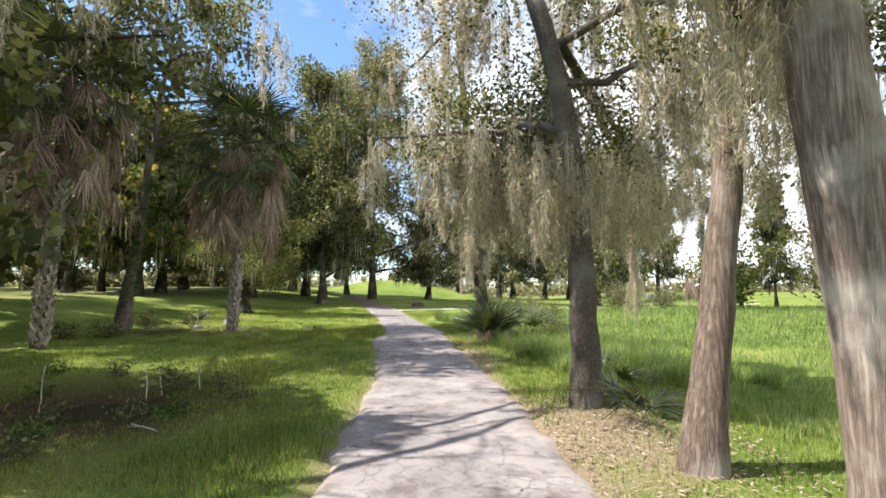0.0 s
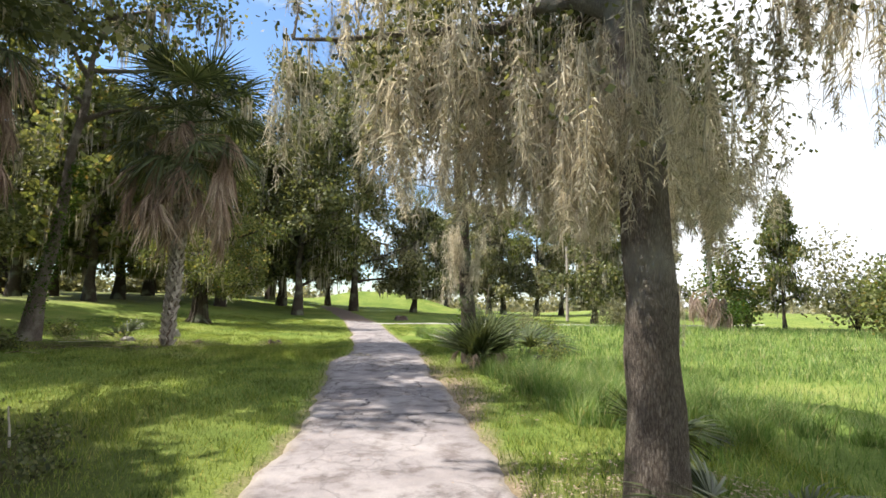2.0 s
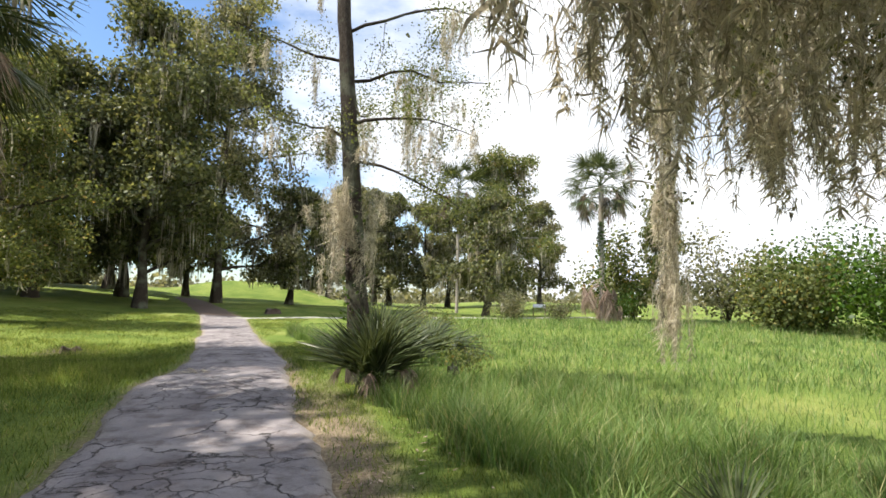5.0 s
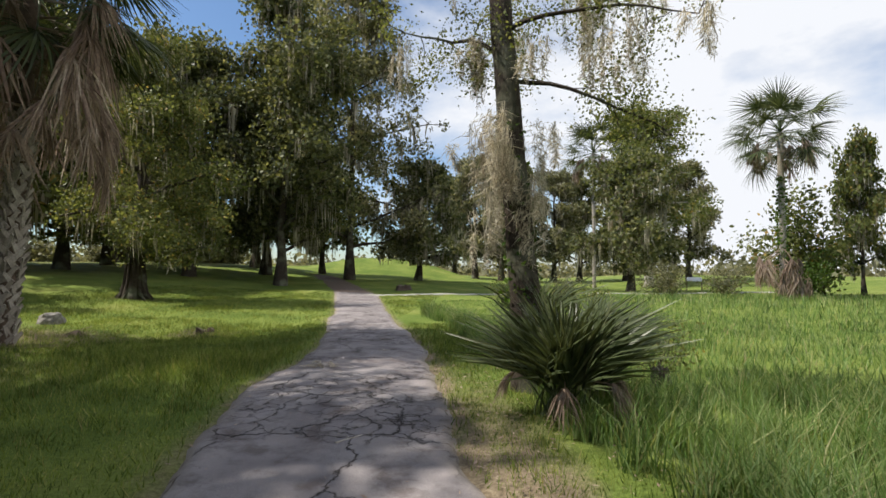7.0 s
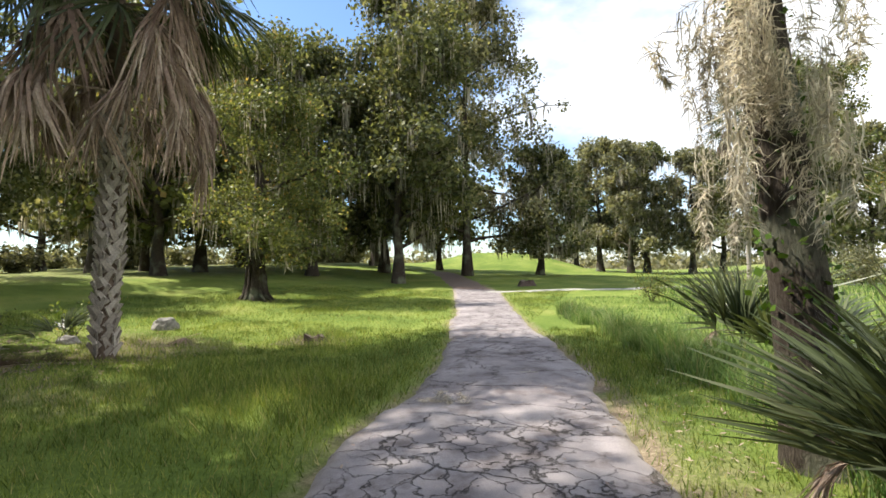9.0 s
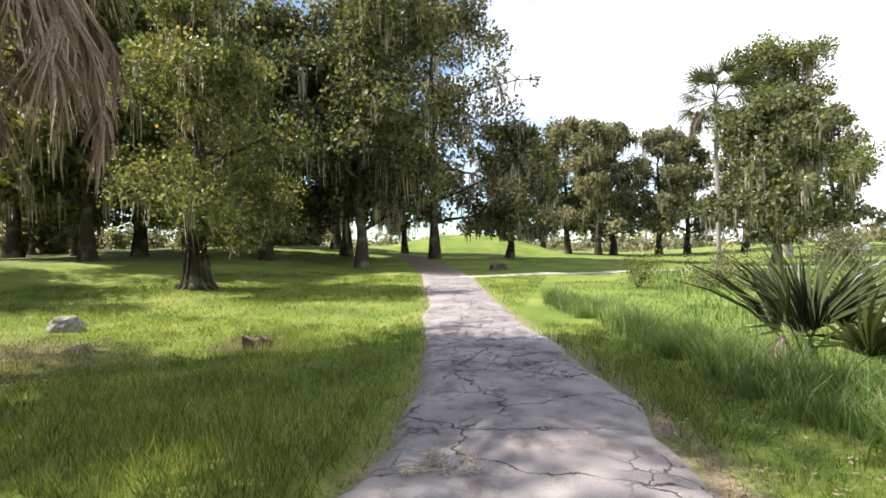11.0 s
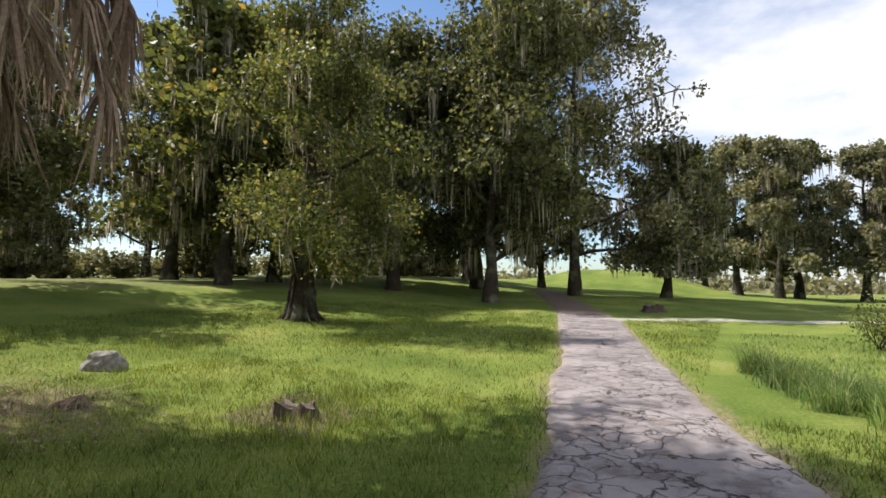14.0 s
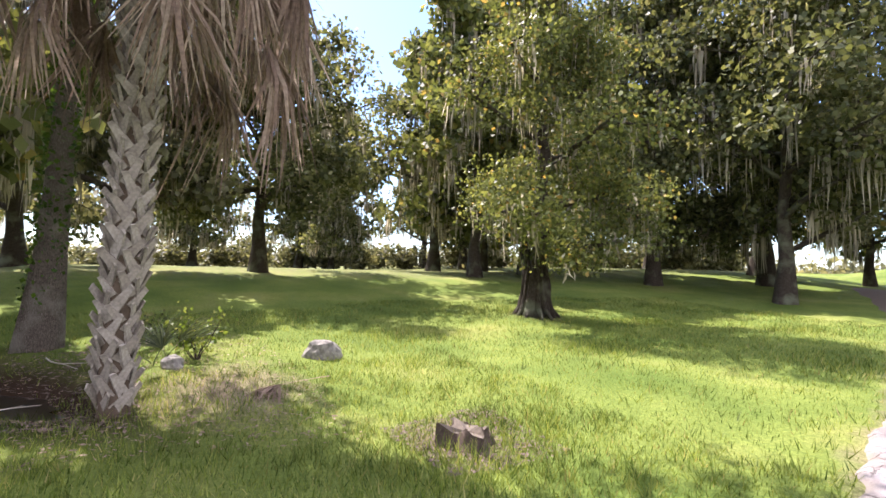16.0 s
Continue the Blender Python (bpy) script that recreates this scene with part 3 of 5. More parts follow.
def moss_bundle(seed, tassels=4, per=125, radius=0.12, width=0.006):
    """One hanging clump of moss, one metre long, its top at the origin: fat pointed tassels of curling threads that stand off on all sides."""
    rng = np.random.default_rng(seed)
    sp = Soup()
    for k in range(tassels):
        mid = rng.standard_normal(2) * radius * (0.4 if k == 0 else 1.0)
        top = 0.0 if k == 0 else -rng.uniform(0, 0.3)
        ln = (1.0 if k == 0 else rng.uniform(0.35, 0.85)) * 0.9
        t = rng.random(per) ** 0.8
        sway = np.stack([np.sin(t * 3.4 + k), np.cos(t * 2.6 + 2 * k)], -1) * 0.04
        fat = 0.05 * (1.15 - t)[:, None] * (0.75 + 0.35 * np.sin(9 * t + 2 * k))[:, None]
        st = np.column_stack([mid + sway + rng.standard_normal((per, 2)) * fat, top - t * ln])
        way = np.column_stack([rng.standard_normal((per, 2)) * 0.7, -rng.uniform(0.1, 0.75, per)])
        threads(sp, st, way, rng.uniform(0.05, 0.13, per) * (1.15 - 0.5 * t), rng, width, 2, 0.6)
        st = np.column_stack([mid + rng.standard_normal((4, 2)) * 0.02, np.full(4, top)])
        strands(sp, st, ln * rng.uniform(0.6, 0.95, 4), rng, width, 6, 0.02)
    return sp.mesh("moss_clump", MOSS)


BEARDS = [moss_bundle(50 + k, radius=0.13 + 0.04 * (k % 3)) for k in range(6)]


def hang_moss(parent, spots, rng, origin):
    """Clumps of moss, each its own part; spots are (x, y, z, length, width) in the world."""
    for x, y, z, length, wide in spots:
        me = BEARDS[int(rng.integers(0, len(BEARDS)))]
        m = Matrix.Translation((x - origin[0], y - origin[1], z - origin[2])) @ Euler((0, 0, rng.uniform(0, 6.28))).to_matrix().to_4x4()
        part("moss_clump", me, parent, m=m @ Matrix.Diagonal((wide, wide, length, 1)))


def trunk_line(h, lean=(0, 0), n=9, rng=None, curve=(0, 0), wander=0.04, power=1.0):
    t = np.linspace(0, 1, n)
    p = np.stack([lean[0] * t ** power + curve[0] * np.sin(np.pi * t), lean[1] * t ** power + curve[1] * np.sin(np.pi * t), h * t], -1)
    p[1:-1, :2] += rng.standard_normal((n - 2, 2)) * wander
    return p


def oak_parts(seed, h, spread, r, crown_from, leaf_n, leaf_size, moss_n, clump_r=0.9, limbs=9, lean=(0.3, 0.0), sparse=1.0, top_round=0.75, moss_len=(0.6, 1.8), mw=0.03, knots=0.07, rings=10):
    """Meshes of a tree with a forked, crooked frame: trunk, limbs, crown, moss."""
    rng = np.random.default_rng(seed)
    trunk, frame_, crown, moss = Soup(), [], Soup(), Soup()
    line = trunk_line(h * 0.86, lean, rings, rng, wander=r * 0.2)
    line[0, 2] = -0.25
    tt = np.linspace(0, 1, rings)
    rad = r * (1.0 - 0.86 * tt ** 0.8) * (1 + 0.55 * np.exp(-tt * 22))
    tube(trunk, line, np.maximum(rad, 0.03), 14, knots, rng)
    tips, hooks = [], []
    for k in range(limbs):
        f = crown_from / h + (0.93 - crown_from / h) * (k + rng.uniform(0, 0.7)) / limbs
        at = np.array([np.interp(f / 0.86, tt, line[:, c]) for c in range(3)])
        az = k * 2.4 + rng.uniform(-0.5, 0.5)
        g = (f - crown_from / h) / (1 - crown_from / h)
        reach = spread * (1.0 - top_round * g ** 2.2) * rng.uniform(0.75, 1.1)
        rise = rng.uniform(0.15, 0.5) + 0.5 * g
        limb = bend(rng, at, (math.cos(az), math.sin(az), rise), reach, 6, 0.16, -0.02)
        lr = max(0.025, r * 0.42 * (1 - 0.7 * g))
        arm = Soup()
        frame_.append(arm)
        tube(arm, limb, lr * np.linspace(1, 0.25, 7), 6)
        for q in range(4):
            s = limb[2 + q]
            tw = bend(rng, s, rng.standard_normal(3) * (1, 1, 0.5) + (0, 0, 0.1), reach * 0.42, 4, 0.25)
            tube(arm, tw, lr * 0.4 * np.linspace(1, 0.2, 5), 4)
            tips += [tw[2], tw[3], tw[4]]
            hooks += [tw[2], tw[4], limb[2 + q]]
        tips += [limb[4], limb[6]]
    tips = np.array(tips)
    tips = tips[rng.random(len(tips)) < sparse]
    size = rng.uniform(0.45, 1.25, len(tips)) * clump_r
    pick = rng.choice(len(tips), leaf_n, p=size ** 2 / (size ** 2).sum())
    g3 = rng.standard_normal((leaf_n, 3))
    g3 /= np.linalg.norm(g3, axis=1)[:, None]
    g3 *= (rng.random(leaf_n) ** 0.45)[:, None] * (1, 1, 0.72)
    c = tips[pick] + g3 * size[pick][:, None]
    c = c[c[:, 2] > crown_from * 0.72]
    leaves(crown, c, leaf_size, rng)
    if moss_n:
        hooks = np.array(hooks)
        hk = hooks[rng.integers(0, len(hooks), moss_n)]
        hk = hk[hk[:, 2] > crown_from * 0.8]
        per = 5
        tops = np.repeat(hk, per, 0) + rng.standard_normal((len(hk) * per, 3)) * (0.13, 0.13, 0.16)
        ln = np.repeat(rng.uniform(*moss_len, len(hk)), per) * rng.uniform(0.35, 1.0, len(hk) * per)
        ln = np.minimum(ln, np.maximum(0.3, tops[:, 2] - 1.3))
        strands(moss, tops, ln, rng, mw * 1.7, 2, 0.06)
    return trunk, frame_, crown, moss


def tree_thing(kind_name, x, y, parts, bark, leaf, label, category="tree", group="", turn=0.0, has_moss=True, z=None):
    ob = thing(kind_name, x, y, gz(x, y) if z is None else z, label, category, group, turn=turn)
    trunk, frame_, crown, moss = parts
    part("trunk", trunk.mesh("trunk", bark, True), ob)
    for arm in frame_:
        part("limb", arm.mesh("limb", bark, True), ob)
    tagged(part("crown", crown.mesh("crown", leaf), ob), kind="stuff")
    if moss.n:
        tagged(part("moss", moss.mesh("moss", MOSS), ob, "hanging grey moss"), kind="stuff")
    return ob


# the tall mossy oaks of the grove: four models, planted many times
GROVE = []
for k, (seed, h, sp, r, cf, leaf, bark) in enumerate(((11, 18.0, 5.8, 0.42, 2.6, OAK_LEAF, DARK_BARK), (12, 20.0, 5.6, 0.45, 2.8, GREY_LEAF, DARK_BARK),
                                                   (13, 11.5, 4.4, 0.30, 1.9, OAK_LEAF, DARK_BARK), (14, 16.0, 5.2, 0.33, 2.5, YELLOW_LEAF, DARK_BARK))):
    GROVE.append((oak_parts(seed, h, sp, r, cf, 10500 if k != 2 else 10000, 0.45 if k != 2 else 0.32, 340, 1.35, 18 if k != 2 else 14, moss_len=(0.8, 2.8), mw=0.035), bark, leaf))
GROVE_LABEL = ("tall dark-green live oak hung with grey moss", "tall grey-green oak thickly hung with moss",
               "compact dark oak standing on the lawn", "tall yellowing hardwood with hanging moss")
FIRST = {}


def plant(model, x, y, scale=1.0, turn=0.0, stretch=1.0, group="grove of oaks"):
    if model not in FIRST:
        parts, bark, leaf = GROVE[model]
        ob = tree_thing("oak_tree", x, y, parts, bark, leaf, GROVE_LABEL[model], "tree", group, turn)
        ob.scale = (scale, scale, scale * stretch)
        FIRST[model] = ob
        return ob
    src = FIRST[model]
    ob = copy_thing(src, pose(x, y, gz(x, y), 0, 0, turn))
    ob.scale = (scale, scale, scale * stretch)
    return ob


for seed, x, y, h, sp_, leaf, turn, label in ((21, -13.8, 42.5, 21.0, 6.8, OAK_LEAF, 20, "tall live oak at the lawn's edge, bearded with moss"),
                                              (22, -11.3, 51.3, 27.0, 8.4, GREY_LEAF, 70, "tall grey-green oak below the mound, thick with moss"),
                                              (23, -25.91, 37.36, 16.0, 5.4, YELLOW_LEAF, 0, "yellowing hardwood on the rise with long moss"),
                                              (24, -20.18, 41.88, 17.0, 5.6, OAK_LEAF, 120, "dark live oak in the grove, bearded with moss")):
    tree_thing("oak_tree", x, y, oak_parts(seed, h, sp_, 0.36, 2.2, 34000, 0.29, 340, 1.5, 24, top_round=0.5, moss_len=(0.8, 3.0), mw=0.028), DARK_BARK, leaf, label, "tree", "grove of oaks", turn)

tree_thing("oak_tree", 17.2, 61.5, oak_parts(25, 19.5, 6.2, 0.36, 4.0, 24000, 0.24, 220, 1.3, 18, moss_len=(0.8, 2.6), mw=0.028, sparse=0.7), BIRCH_BARK, YELLOW_LEAF, "tall airy hardwood with a pale trunk beyond the marsh", "tree", "grove of oaks", 60)
for model, x, y, s, turn in ((2, -5.73, 55.0, 1.0, 10),
                             (1, -28.37, 44.36, 0.85, 200), (0, -17.85, 49.12, 0.95, 260),
                             (3, -33.0, 39.4, 0.9, 140), (0, -31.32, 34.11, 0.9, 40), (3, -24.3, 32.6, 0.95, 215), (1, -22.01, 56.0, 0.9, 10), (0, -33.5, 52.39, 0.9, 80),
                             (3, -16.71, 60.45, 0.9, 200), (0, -41.5, 43.23, 0.9, 300), (2, -41.65, 30.66, 0.7, 30),
                             (1, -1.0, 80.97, 0.92, 130), (0, 5.0, 84.97, 0.98, 220), (1, 9.69, 78.33, 0.8, 320), (0, 14.58, 86.36, 0.9, 15),
                             (2, 11.77, 48.18, 0.95, 100), (1, 23.99, 68.96, 0.72, 90), 
                             (0, -49.68, 30.21, 0.8, 10), (2, -46.0, 21.0, 1.0, 50), (0, -47.8, 12.0, 0.9, 70), (3, -37.0, 5.77, 0.9, 110), (1, -31.42, 12.55, 0.8, 250),
                             (1, -26.36, 3.27, 0.9, 0), (0, -52.96, 45.36, 0.9, 90)):
    plant(model, x, y, s, turn)

plant(3, 26.68, 45.3, 0.42, 180, 1.7)
for x, y, sc, turn in ((-33.91, 59.71, 1.0, 0), (-53.41, 34.28, 1.0, 40), (-60.52, 55.96, 1.1, 90)):
    plant(0, x, y, sc, turn)
# mostly unseen trees, added on the lawn side behind the start to cast shade
for model, x, y, sc, turn in ((2, -16.32, 5.56, 1.0, 140), (2, -12.96, 2.74, 0.8, 20), (2, -9.84, 4.42, 0.74, 200), (2, -8.2, 0.35, 0.6, 310), (0, -8.12, 2.33, 0.6, 90), (2, -9.5, -6.0, 0.9, 250), (0, -16.66, 1.49, 0.75, 80), (3, -17.89, 12.68, 0.85, 60), (1, -24.59, 16.55, 0.75, 160), (2, 10.2, -4.34, 1.0, 60), (1, 2.58, 76.67, 0.85, 40), (0, -4.5, 88.92, 0.9, 140), (1, 20.19, 81.77, 0.85, 10)):
    plant(model, x, y, sc, turn)

# added oak, trunk out of view, placed to throw shade on lawn and path
tree_thing("oak_tree", -13.2, 9.0, oak_parts(37, 16.5, 6.4, 0.33, 8.5, 17000, 0.24, 150, 1.15, 13, lean=(0.8, 0.6), moss_len=(0.6, 1.5), mw=0.02), DARK_BARK, OAK_LEAF, "large oak added mostly out of view to shade the lawn and path")

# the broad dark oak on the rise
tree_thing("oak_tree", -25.5, 21.8, oak_parts(31, 12.0, 6.0, 0.33, 2.6, 28000, 0.23, 190, 1.2, 16, top_round=0.4), DARK_BARK, OAK_LEAF, "broad dark oak with a low spreading crown on the rise")
# the gnarled tree in the lawn
gnarled = tree_thing("gnarled_tree", -13.74, 27.5, oak_parts(33, 11.0, 3.8, 0.36, 1.7, 34000, 0.13, 110, 1.0, 18, lean=(0.3, 0.2), knots=0.13, rings=22, mw=0.018), DARK_BARK, YELLOW_LEAF, "gnarled broad-leaved tree with a knotted flaring trunk")
rng = np.random.default_rng(34)
for k in range(12):
    a = k * 0.524 + rng.uniform(-0.15, 0.15)
    out = rng.uniform(0.6, 0.95)
    sp = Soup()
    d = np.array([math.cos(a), math.sin(a), 0])
    tube(sp, [d * 0.27 + (0, 0, rng.uniform(1.3, 2.6)), d * 0.36 + (0, 0, 0.7), d * 0.45 + (0, 0, 0.22), d * out + (0, 0, -0.06)], [0.04, 0.075, 0.09, 0.04], 8, 0.2, rng)
    part("root", sp.mesh("root", DARK_BARK, True), gnarled)
# the leaning vine-clad tree beside the ditch
vine = tree_thing("vine_clad_tree", -12.6, 15.8, oak_parts(35, 16.5, 4.6, 0.24, 7.0, 12000, 0.18, 170, 1.2, 12, lean=(1.3, 0.9), moss_len=(0.8, 2.4), mw=0.02), OAK_BARK, YELLOW_LEAF, "leaning dark tree wrapped in green vines and moss")


def vines(parent, line_top, r, n, seed, leaf_size=0.1):
    rng = np.random.default_rng(seed)
    sp = Soup()
    t = rng.random(n) ** 0.8
    a = rng.uniform(0, 6.28, n)
    rr = r * (1.1 - 0.4 * t) + np.abs(rng.standard_normal(n)) * 0.06
    c = np.stack([line_top[0] * t + rr * np.cos(a), line_top[1] * t + rr * np.sin(a), 0.3 + line_top[2] * t], -1)
    leaves(sp, c, leaf_size, rng)
    part("vine", sp.mesh("vine", VINE_LEAF), parent, "glossy green climbing vine")


vines(vine, (0.85, 0.42, 5.6), 0.2, 1300, 36, 0.09)


# near trees along the path
def roadside_tree(name, x, y, h, r, lean, curve, bark, leaf, seed, limb_list, leaf_n, leaf_size, label, flare=0.5, clump=0.45, power=1.0, arm=0.36):
    """A trunk by the path, with chosen limbs (start height, azimuth, length, rise) that carry leaves."""
    rng = np.random.default_rng(seed)
    z0 = gz(x, y)
    ob = thing(name, x, y, z0, label, "tree")
    sp = Soup()
    n = 26
    line = trunk_line(h, lean, n, rng, curve, 0.008, power)
    line[0, 2] = -0.3
    tt = np.linspace(0, 1, n)
    rad = r * (1 - 0.55 * tt) * (1 + flare * np.exp(-tt * h / 0.35))
    tube(sp, line, rad, 30, 0.035, rng)
    part("trunk", sp.mesh("trunk", bark, True), ob)
    tips, hooks = [], []
    for hz, az, length, rise in limb_list:
        at = np.array([np.interp(hz, line[:, 2], line[:, c]) for c in range(3)])
        s2 = Soup()
        lr = r * arm
        limb = bend(rng, at, (math.cos(radians(az)), math.sin(radians(az)), rise), length, 8, 0.2, -0.01)
        tube(s2, limb, lr * np.linspace(1, 0.2, 9), 8, 0.04, rng)
        limb_ob = part("limb", s2.mesh("limb", bark, True), ob)
        for q in range(2, 9):
            tw = bend(rng, limb[q], rng.standard_normal(3) * (1, 1, 0.6), length * 0.33, 4, 0.3)
            s4 = Soup()
            tube(s4, tw, lr * 0.25 * np.linspace(1, 0.25, 5), 4)
            part("twig", s4.mesh("twig", bark, True), limb_ob)
            tips += [tw[2], tw[4]]
            hooks += [tw[1], tw[3], limb[q]]
    tips = np.array(tips)
    if leaf_n:
        s3 = Soup()
        size = rng.uniform(0.4, 1.2, len(tips)) * clump
        pick = rng.choice(len(tips), leaf_n, p=size ** 2 / (size ** 2).sum())
        g3 = rng.standard_normal((leaf_n, 3)) * 0.45
        leaves(s3, tips[pick] + g3 * size[pick][:, None], leaf_size, rng)
        part("crown", s3.mesh("crown", leaf), ob)
    return ob, np.array(hooks) + (x, y, z0), rng


def beards_at(hooks, rng, count, lo, hi, floor, wide=(0.9, 1.6)):
    out = []
    for k in rng.integers(0, len(hooks), count):
        x, y, z = hooks[k]
        ln = min(rng.uniform(lo, hi), z - floor)
        if ln > 0.3:
            out.append((x + rng.normal(0, 0.1), y + rng.normal(0, 0.1), z, ln, rng.uniform(*wide)))
    return out


ob, hooks, rng = roadside_tree("path_oak", 2.95, 4.35, 9.5, 0.195, (-2.6, 0.5), (0.0, 0.0), OAK_BARK, OAK_LEAF, 61,
                               [(3.7, 150, 3.2, 0.2), (4.0, 105, 3.0, 0.2), (4.6, 50, 3.2, 0.25), (4.4, 35, 3.2, 0.1), (5.0, 10, 3.4, 0.2), (6.2, 130, 3.4, 0.35), (4.4, 85, 3.0, 0.1), (6.8, 60, 3.6, 0.3), (7.4, 200, 3.2, 0.35), (7.9, 20, 3.6, 0.35), (8.5, 100, 3.4, 0.4), (6.6, 95, 5.2, 0.2), (7.2, 70, 5.6, 0.15)],
                               19000, 0.068, "grey-brown oak beside the path, limbs draped in moss", clump=0.75, power=3.0, flare=0.3)
spots = [b for b in beards_at(hooks, rng, 90, 0.8, 1.9, 2.0) if b[1] < 5.7 or b[2] - b[3] > 3.9]
# curtain over the path
for k in range(24):
    ln = rng.uniform(1.1, 2.3)
    spots.append((rng.uniform(0.55, 2.95), rng.uniform(4.5, 5.7), ln + rng.uniform(2.0, 2.7), ln, rng.uniform(0.8, 1.25)))
for k in range(15):
    z = rng.uniform(3.0, 3.9)
    spots.append((rng.uniform(2.2, 3.05), rng.uniform(3.9, 4.65), z, min(z - 1.85, rng.uniform(1.1, 1.7)), rng.uniform(0.6, 0.95)))
sp = Soup()
knot = np.column_stack([rng.uniform(0.6, 3.1, 30), rng.uniform(4.8, 6.2, 30), rng.uniform(3.2, 4.9, 30)])
leaves(sp, knot[rng.integers(0, 30, 4200)] + rng.standard_normal((4200, 3)) * (0.24, 0.24, 0.17) - np.array(ob.location), 0.075, rng)
tagged(part("leaf_spray", sp.mesh("leaf_spray", OAK_LEAF), ob, "dark glossy leaves above the moss"), kind="stuff")
# heavy curtain on the far side of the oak, over the marsh edge, with leaf sprays above it
sp = Soup()
for k in range(44):
    y = rng.uniform(5.8, 8.2)
    x = rng.uniform(1.7, 4.4) + 1.1 * max(0.0, y - 6.6)
    ln = rng.uniform(1.0, 2.1)
    z = ln + rng.uniform(2.05, 3.0)
    spots.append((x, y, z, ln, rng.uniform(0.8, 1.3)))
    m = 150
    leaves(sp, np.array((x, y, z + 0.15)) + rng.standard_normal((m, 3)) * (0.26, 0.26, 0.2) - np.array(ob.location), 0.07, rng)
tagged(part("leaf_spray", sp.mesh("leaf_spray", OAK_LEAF), ob, "dark leaves over the hanging moss"), kind="stuff")
hang_moss(ob, spots, rng, ob.location)
# two drooping mossy limbs behind it
for droop_pts, low in (([(4.7, 9.8, 5.2), (5.1, 10.5, 4.4), (5.35, 10.8, 3.4), (5.4, 10.9, 2.3)], 0.85), ([(4.6, 8.9, 5.2), (5.0, 9.2, 4.9), (5.4, 9.4, 4.6), (5.7, 9.5, 4.2)], 1.9)):
    for (x, y, z) in droop_pts:
        hang_moss(ob, [(x + rng.normal(0, 0.03), y + rng.normal(0, 0.04), z + rng.normal(0, 0.15), min(1.3, z - low), rng.uniform(0.5, 0.85) if low < 1 else rng.uniform(0.5, 0.9)) for _ in range(6 if low < 1 else 10)], rng, ob.location)
    sp = Soup()
    for (x, y, z) in droop_pts[:3]:
        leaves(sp, np.array((x - 0.25, y - 0.1, z - 0.35)) + rng.standard_normal((170, 3)) * (0.22, 0.2, 0.26) - np.array(ob.location), 0.058, rng)
    tagged(part("leaf_spray", sp.mesh("leaf_spray", OAK_LEAF), ob, "dark leaf tufts on the drooping limb"), kind="stuff")
    sp = Soup()
    tube(sp, np.array([(2.75, 4.5, 5.2)] + droop_pts) - np.array(ob.location), np.linspace(0.07, 0.015, 5), 6)
    part("limb", sp.mesh("limb", OAK_BARK, True), ob, "thin drooping limb hidden in moss")

ob, hooks, rng = roadside_tree("leaning_tree", 3.6, 2.2, 9.0, 0.165, (0.45, 0.1), (0.35, 0.2), SHAGGY_BARK, OAK_LEAF, 62,
                               [(3.4, 20, 2.6, 0.3), (3.8, 250, 2.4, 0.4), (4.3, 100, 2.8, 0.3), (5.0, 330, 2.6, 0.3)],
                               6000, 0.07, "slender curved tree with brown shaggy bark beside the path", clump=0.4)
hang_moss(ob, beards_at(hooks, rng, 44, 0.9, 2.1, 2.3, (0.7, 1.1)), rng, ob.location)
ob, hooks, rng = roadside_tree("stringy_barked_tree", 4.5, 0.95, 9.5, 0.30, (-0.55, 0.1), (-0.25, 0.0), PALE_BARK, OAK_LEAF, 63,
                               [(4.0, 90, 3.2, 0.3), (4.6, 30, 3.2, 0.3), (4.2, 150, 3.0, 0.35), (5.2, 250, 3.0, 0.4)],
                               6500, 0.07, "stout pinkish-grey tree with shredding bark and moss", clump=0.4)
hang_moss(ob, beards_at(hooks, rng, 46, 0.9, 2.1, 2.3, (0.7, 1.1)), rng, ob.location)
# tree behind the palmetto
ob, hooks, rng = roadside_tree("mossy_cypress", 1.45, 14.5, 11.0, 0.21, (-0.9, 0.4), (0.0, 0.0), DARK_BARK, NEEDLE, 64,
                               [(4.2, 10, 2.4, 0.35), (4.5, 165, 1.9, 0.5), (4.9, -25, 2.6, 0.3), (5.2, 110, 2.2, 0.35), (5.8, 20, 3.6, 0.2), (6.2, 200, 2.4, 0.4), (6.8, -10, 3.4, 0.3), (7.8, 140, 2.6, 0.4)],
                               17000, 0.046, "dark mossy tree with feathery foliage behind the palmetto", clump=0.42, arm=0.17)
hang_moss(ob, beards_at(hooks, rng, 30, 0.7, 1.4, 3.8, (0.6, 1.0)), rng, ob.location)
for k in range(14):
    a, z = rng.uniform(-3.6, 0.6), rng.uniform(2.5, 3.9)
    out = rng.uniform(0.16, 0.55)
    hang_moss(ob, [(1.45 - 0.082 * z + out * math.cos(a), 14.5 + 0.036 * z + out * math.sin(a), z, rng.uniform(0.7, 1.3), rng.uniform(0.7, 1.1))], rng, ob.location)
vines(ob, (-0.33, 0.16, 3.4), 0.17, 700, 65, 0.07)
# limb over the path ahead of the start, from a tree on the lawn side
ob, hooks, rng = roadside_tree("overhanging_oak", -6.3, -1.0, 10.5, 0.30, (1.2, 0.8), (0.0, 0.0), OAK_BARK, OAK_LEAF, 66,
                               [(5.8, 40, 6.8, 0.22), (6.4, 75, 6.0, 0.25), (7.0, 100, 5.0, 0.3)],
                               1500, 0.065, "spreading oak whose mossy limbs overhang the path", clump=0.3)
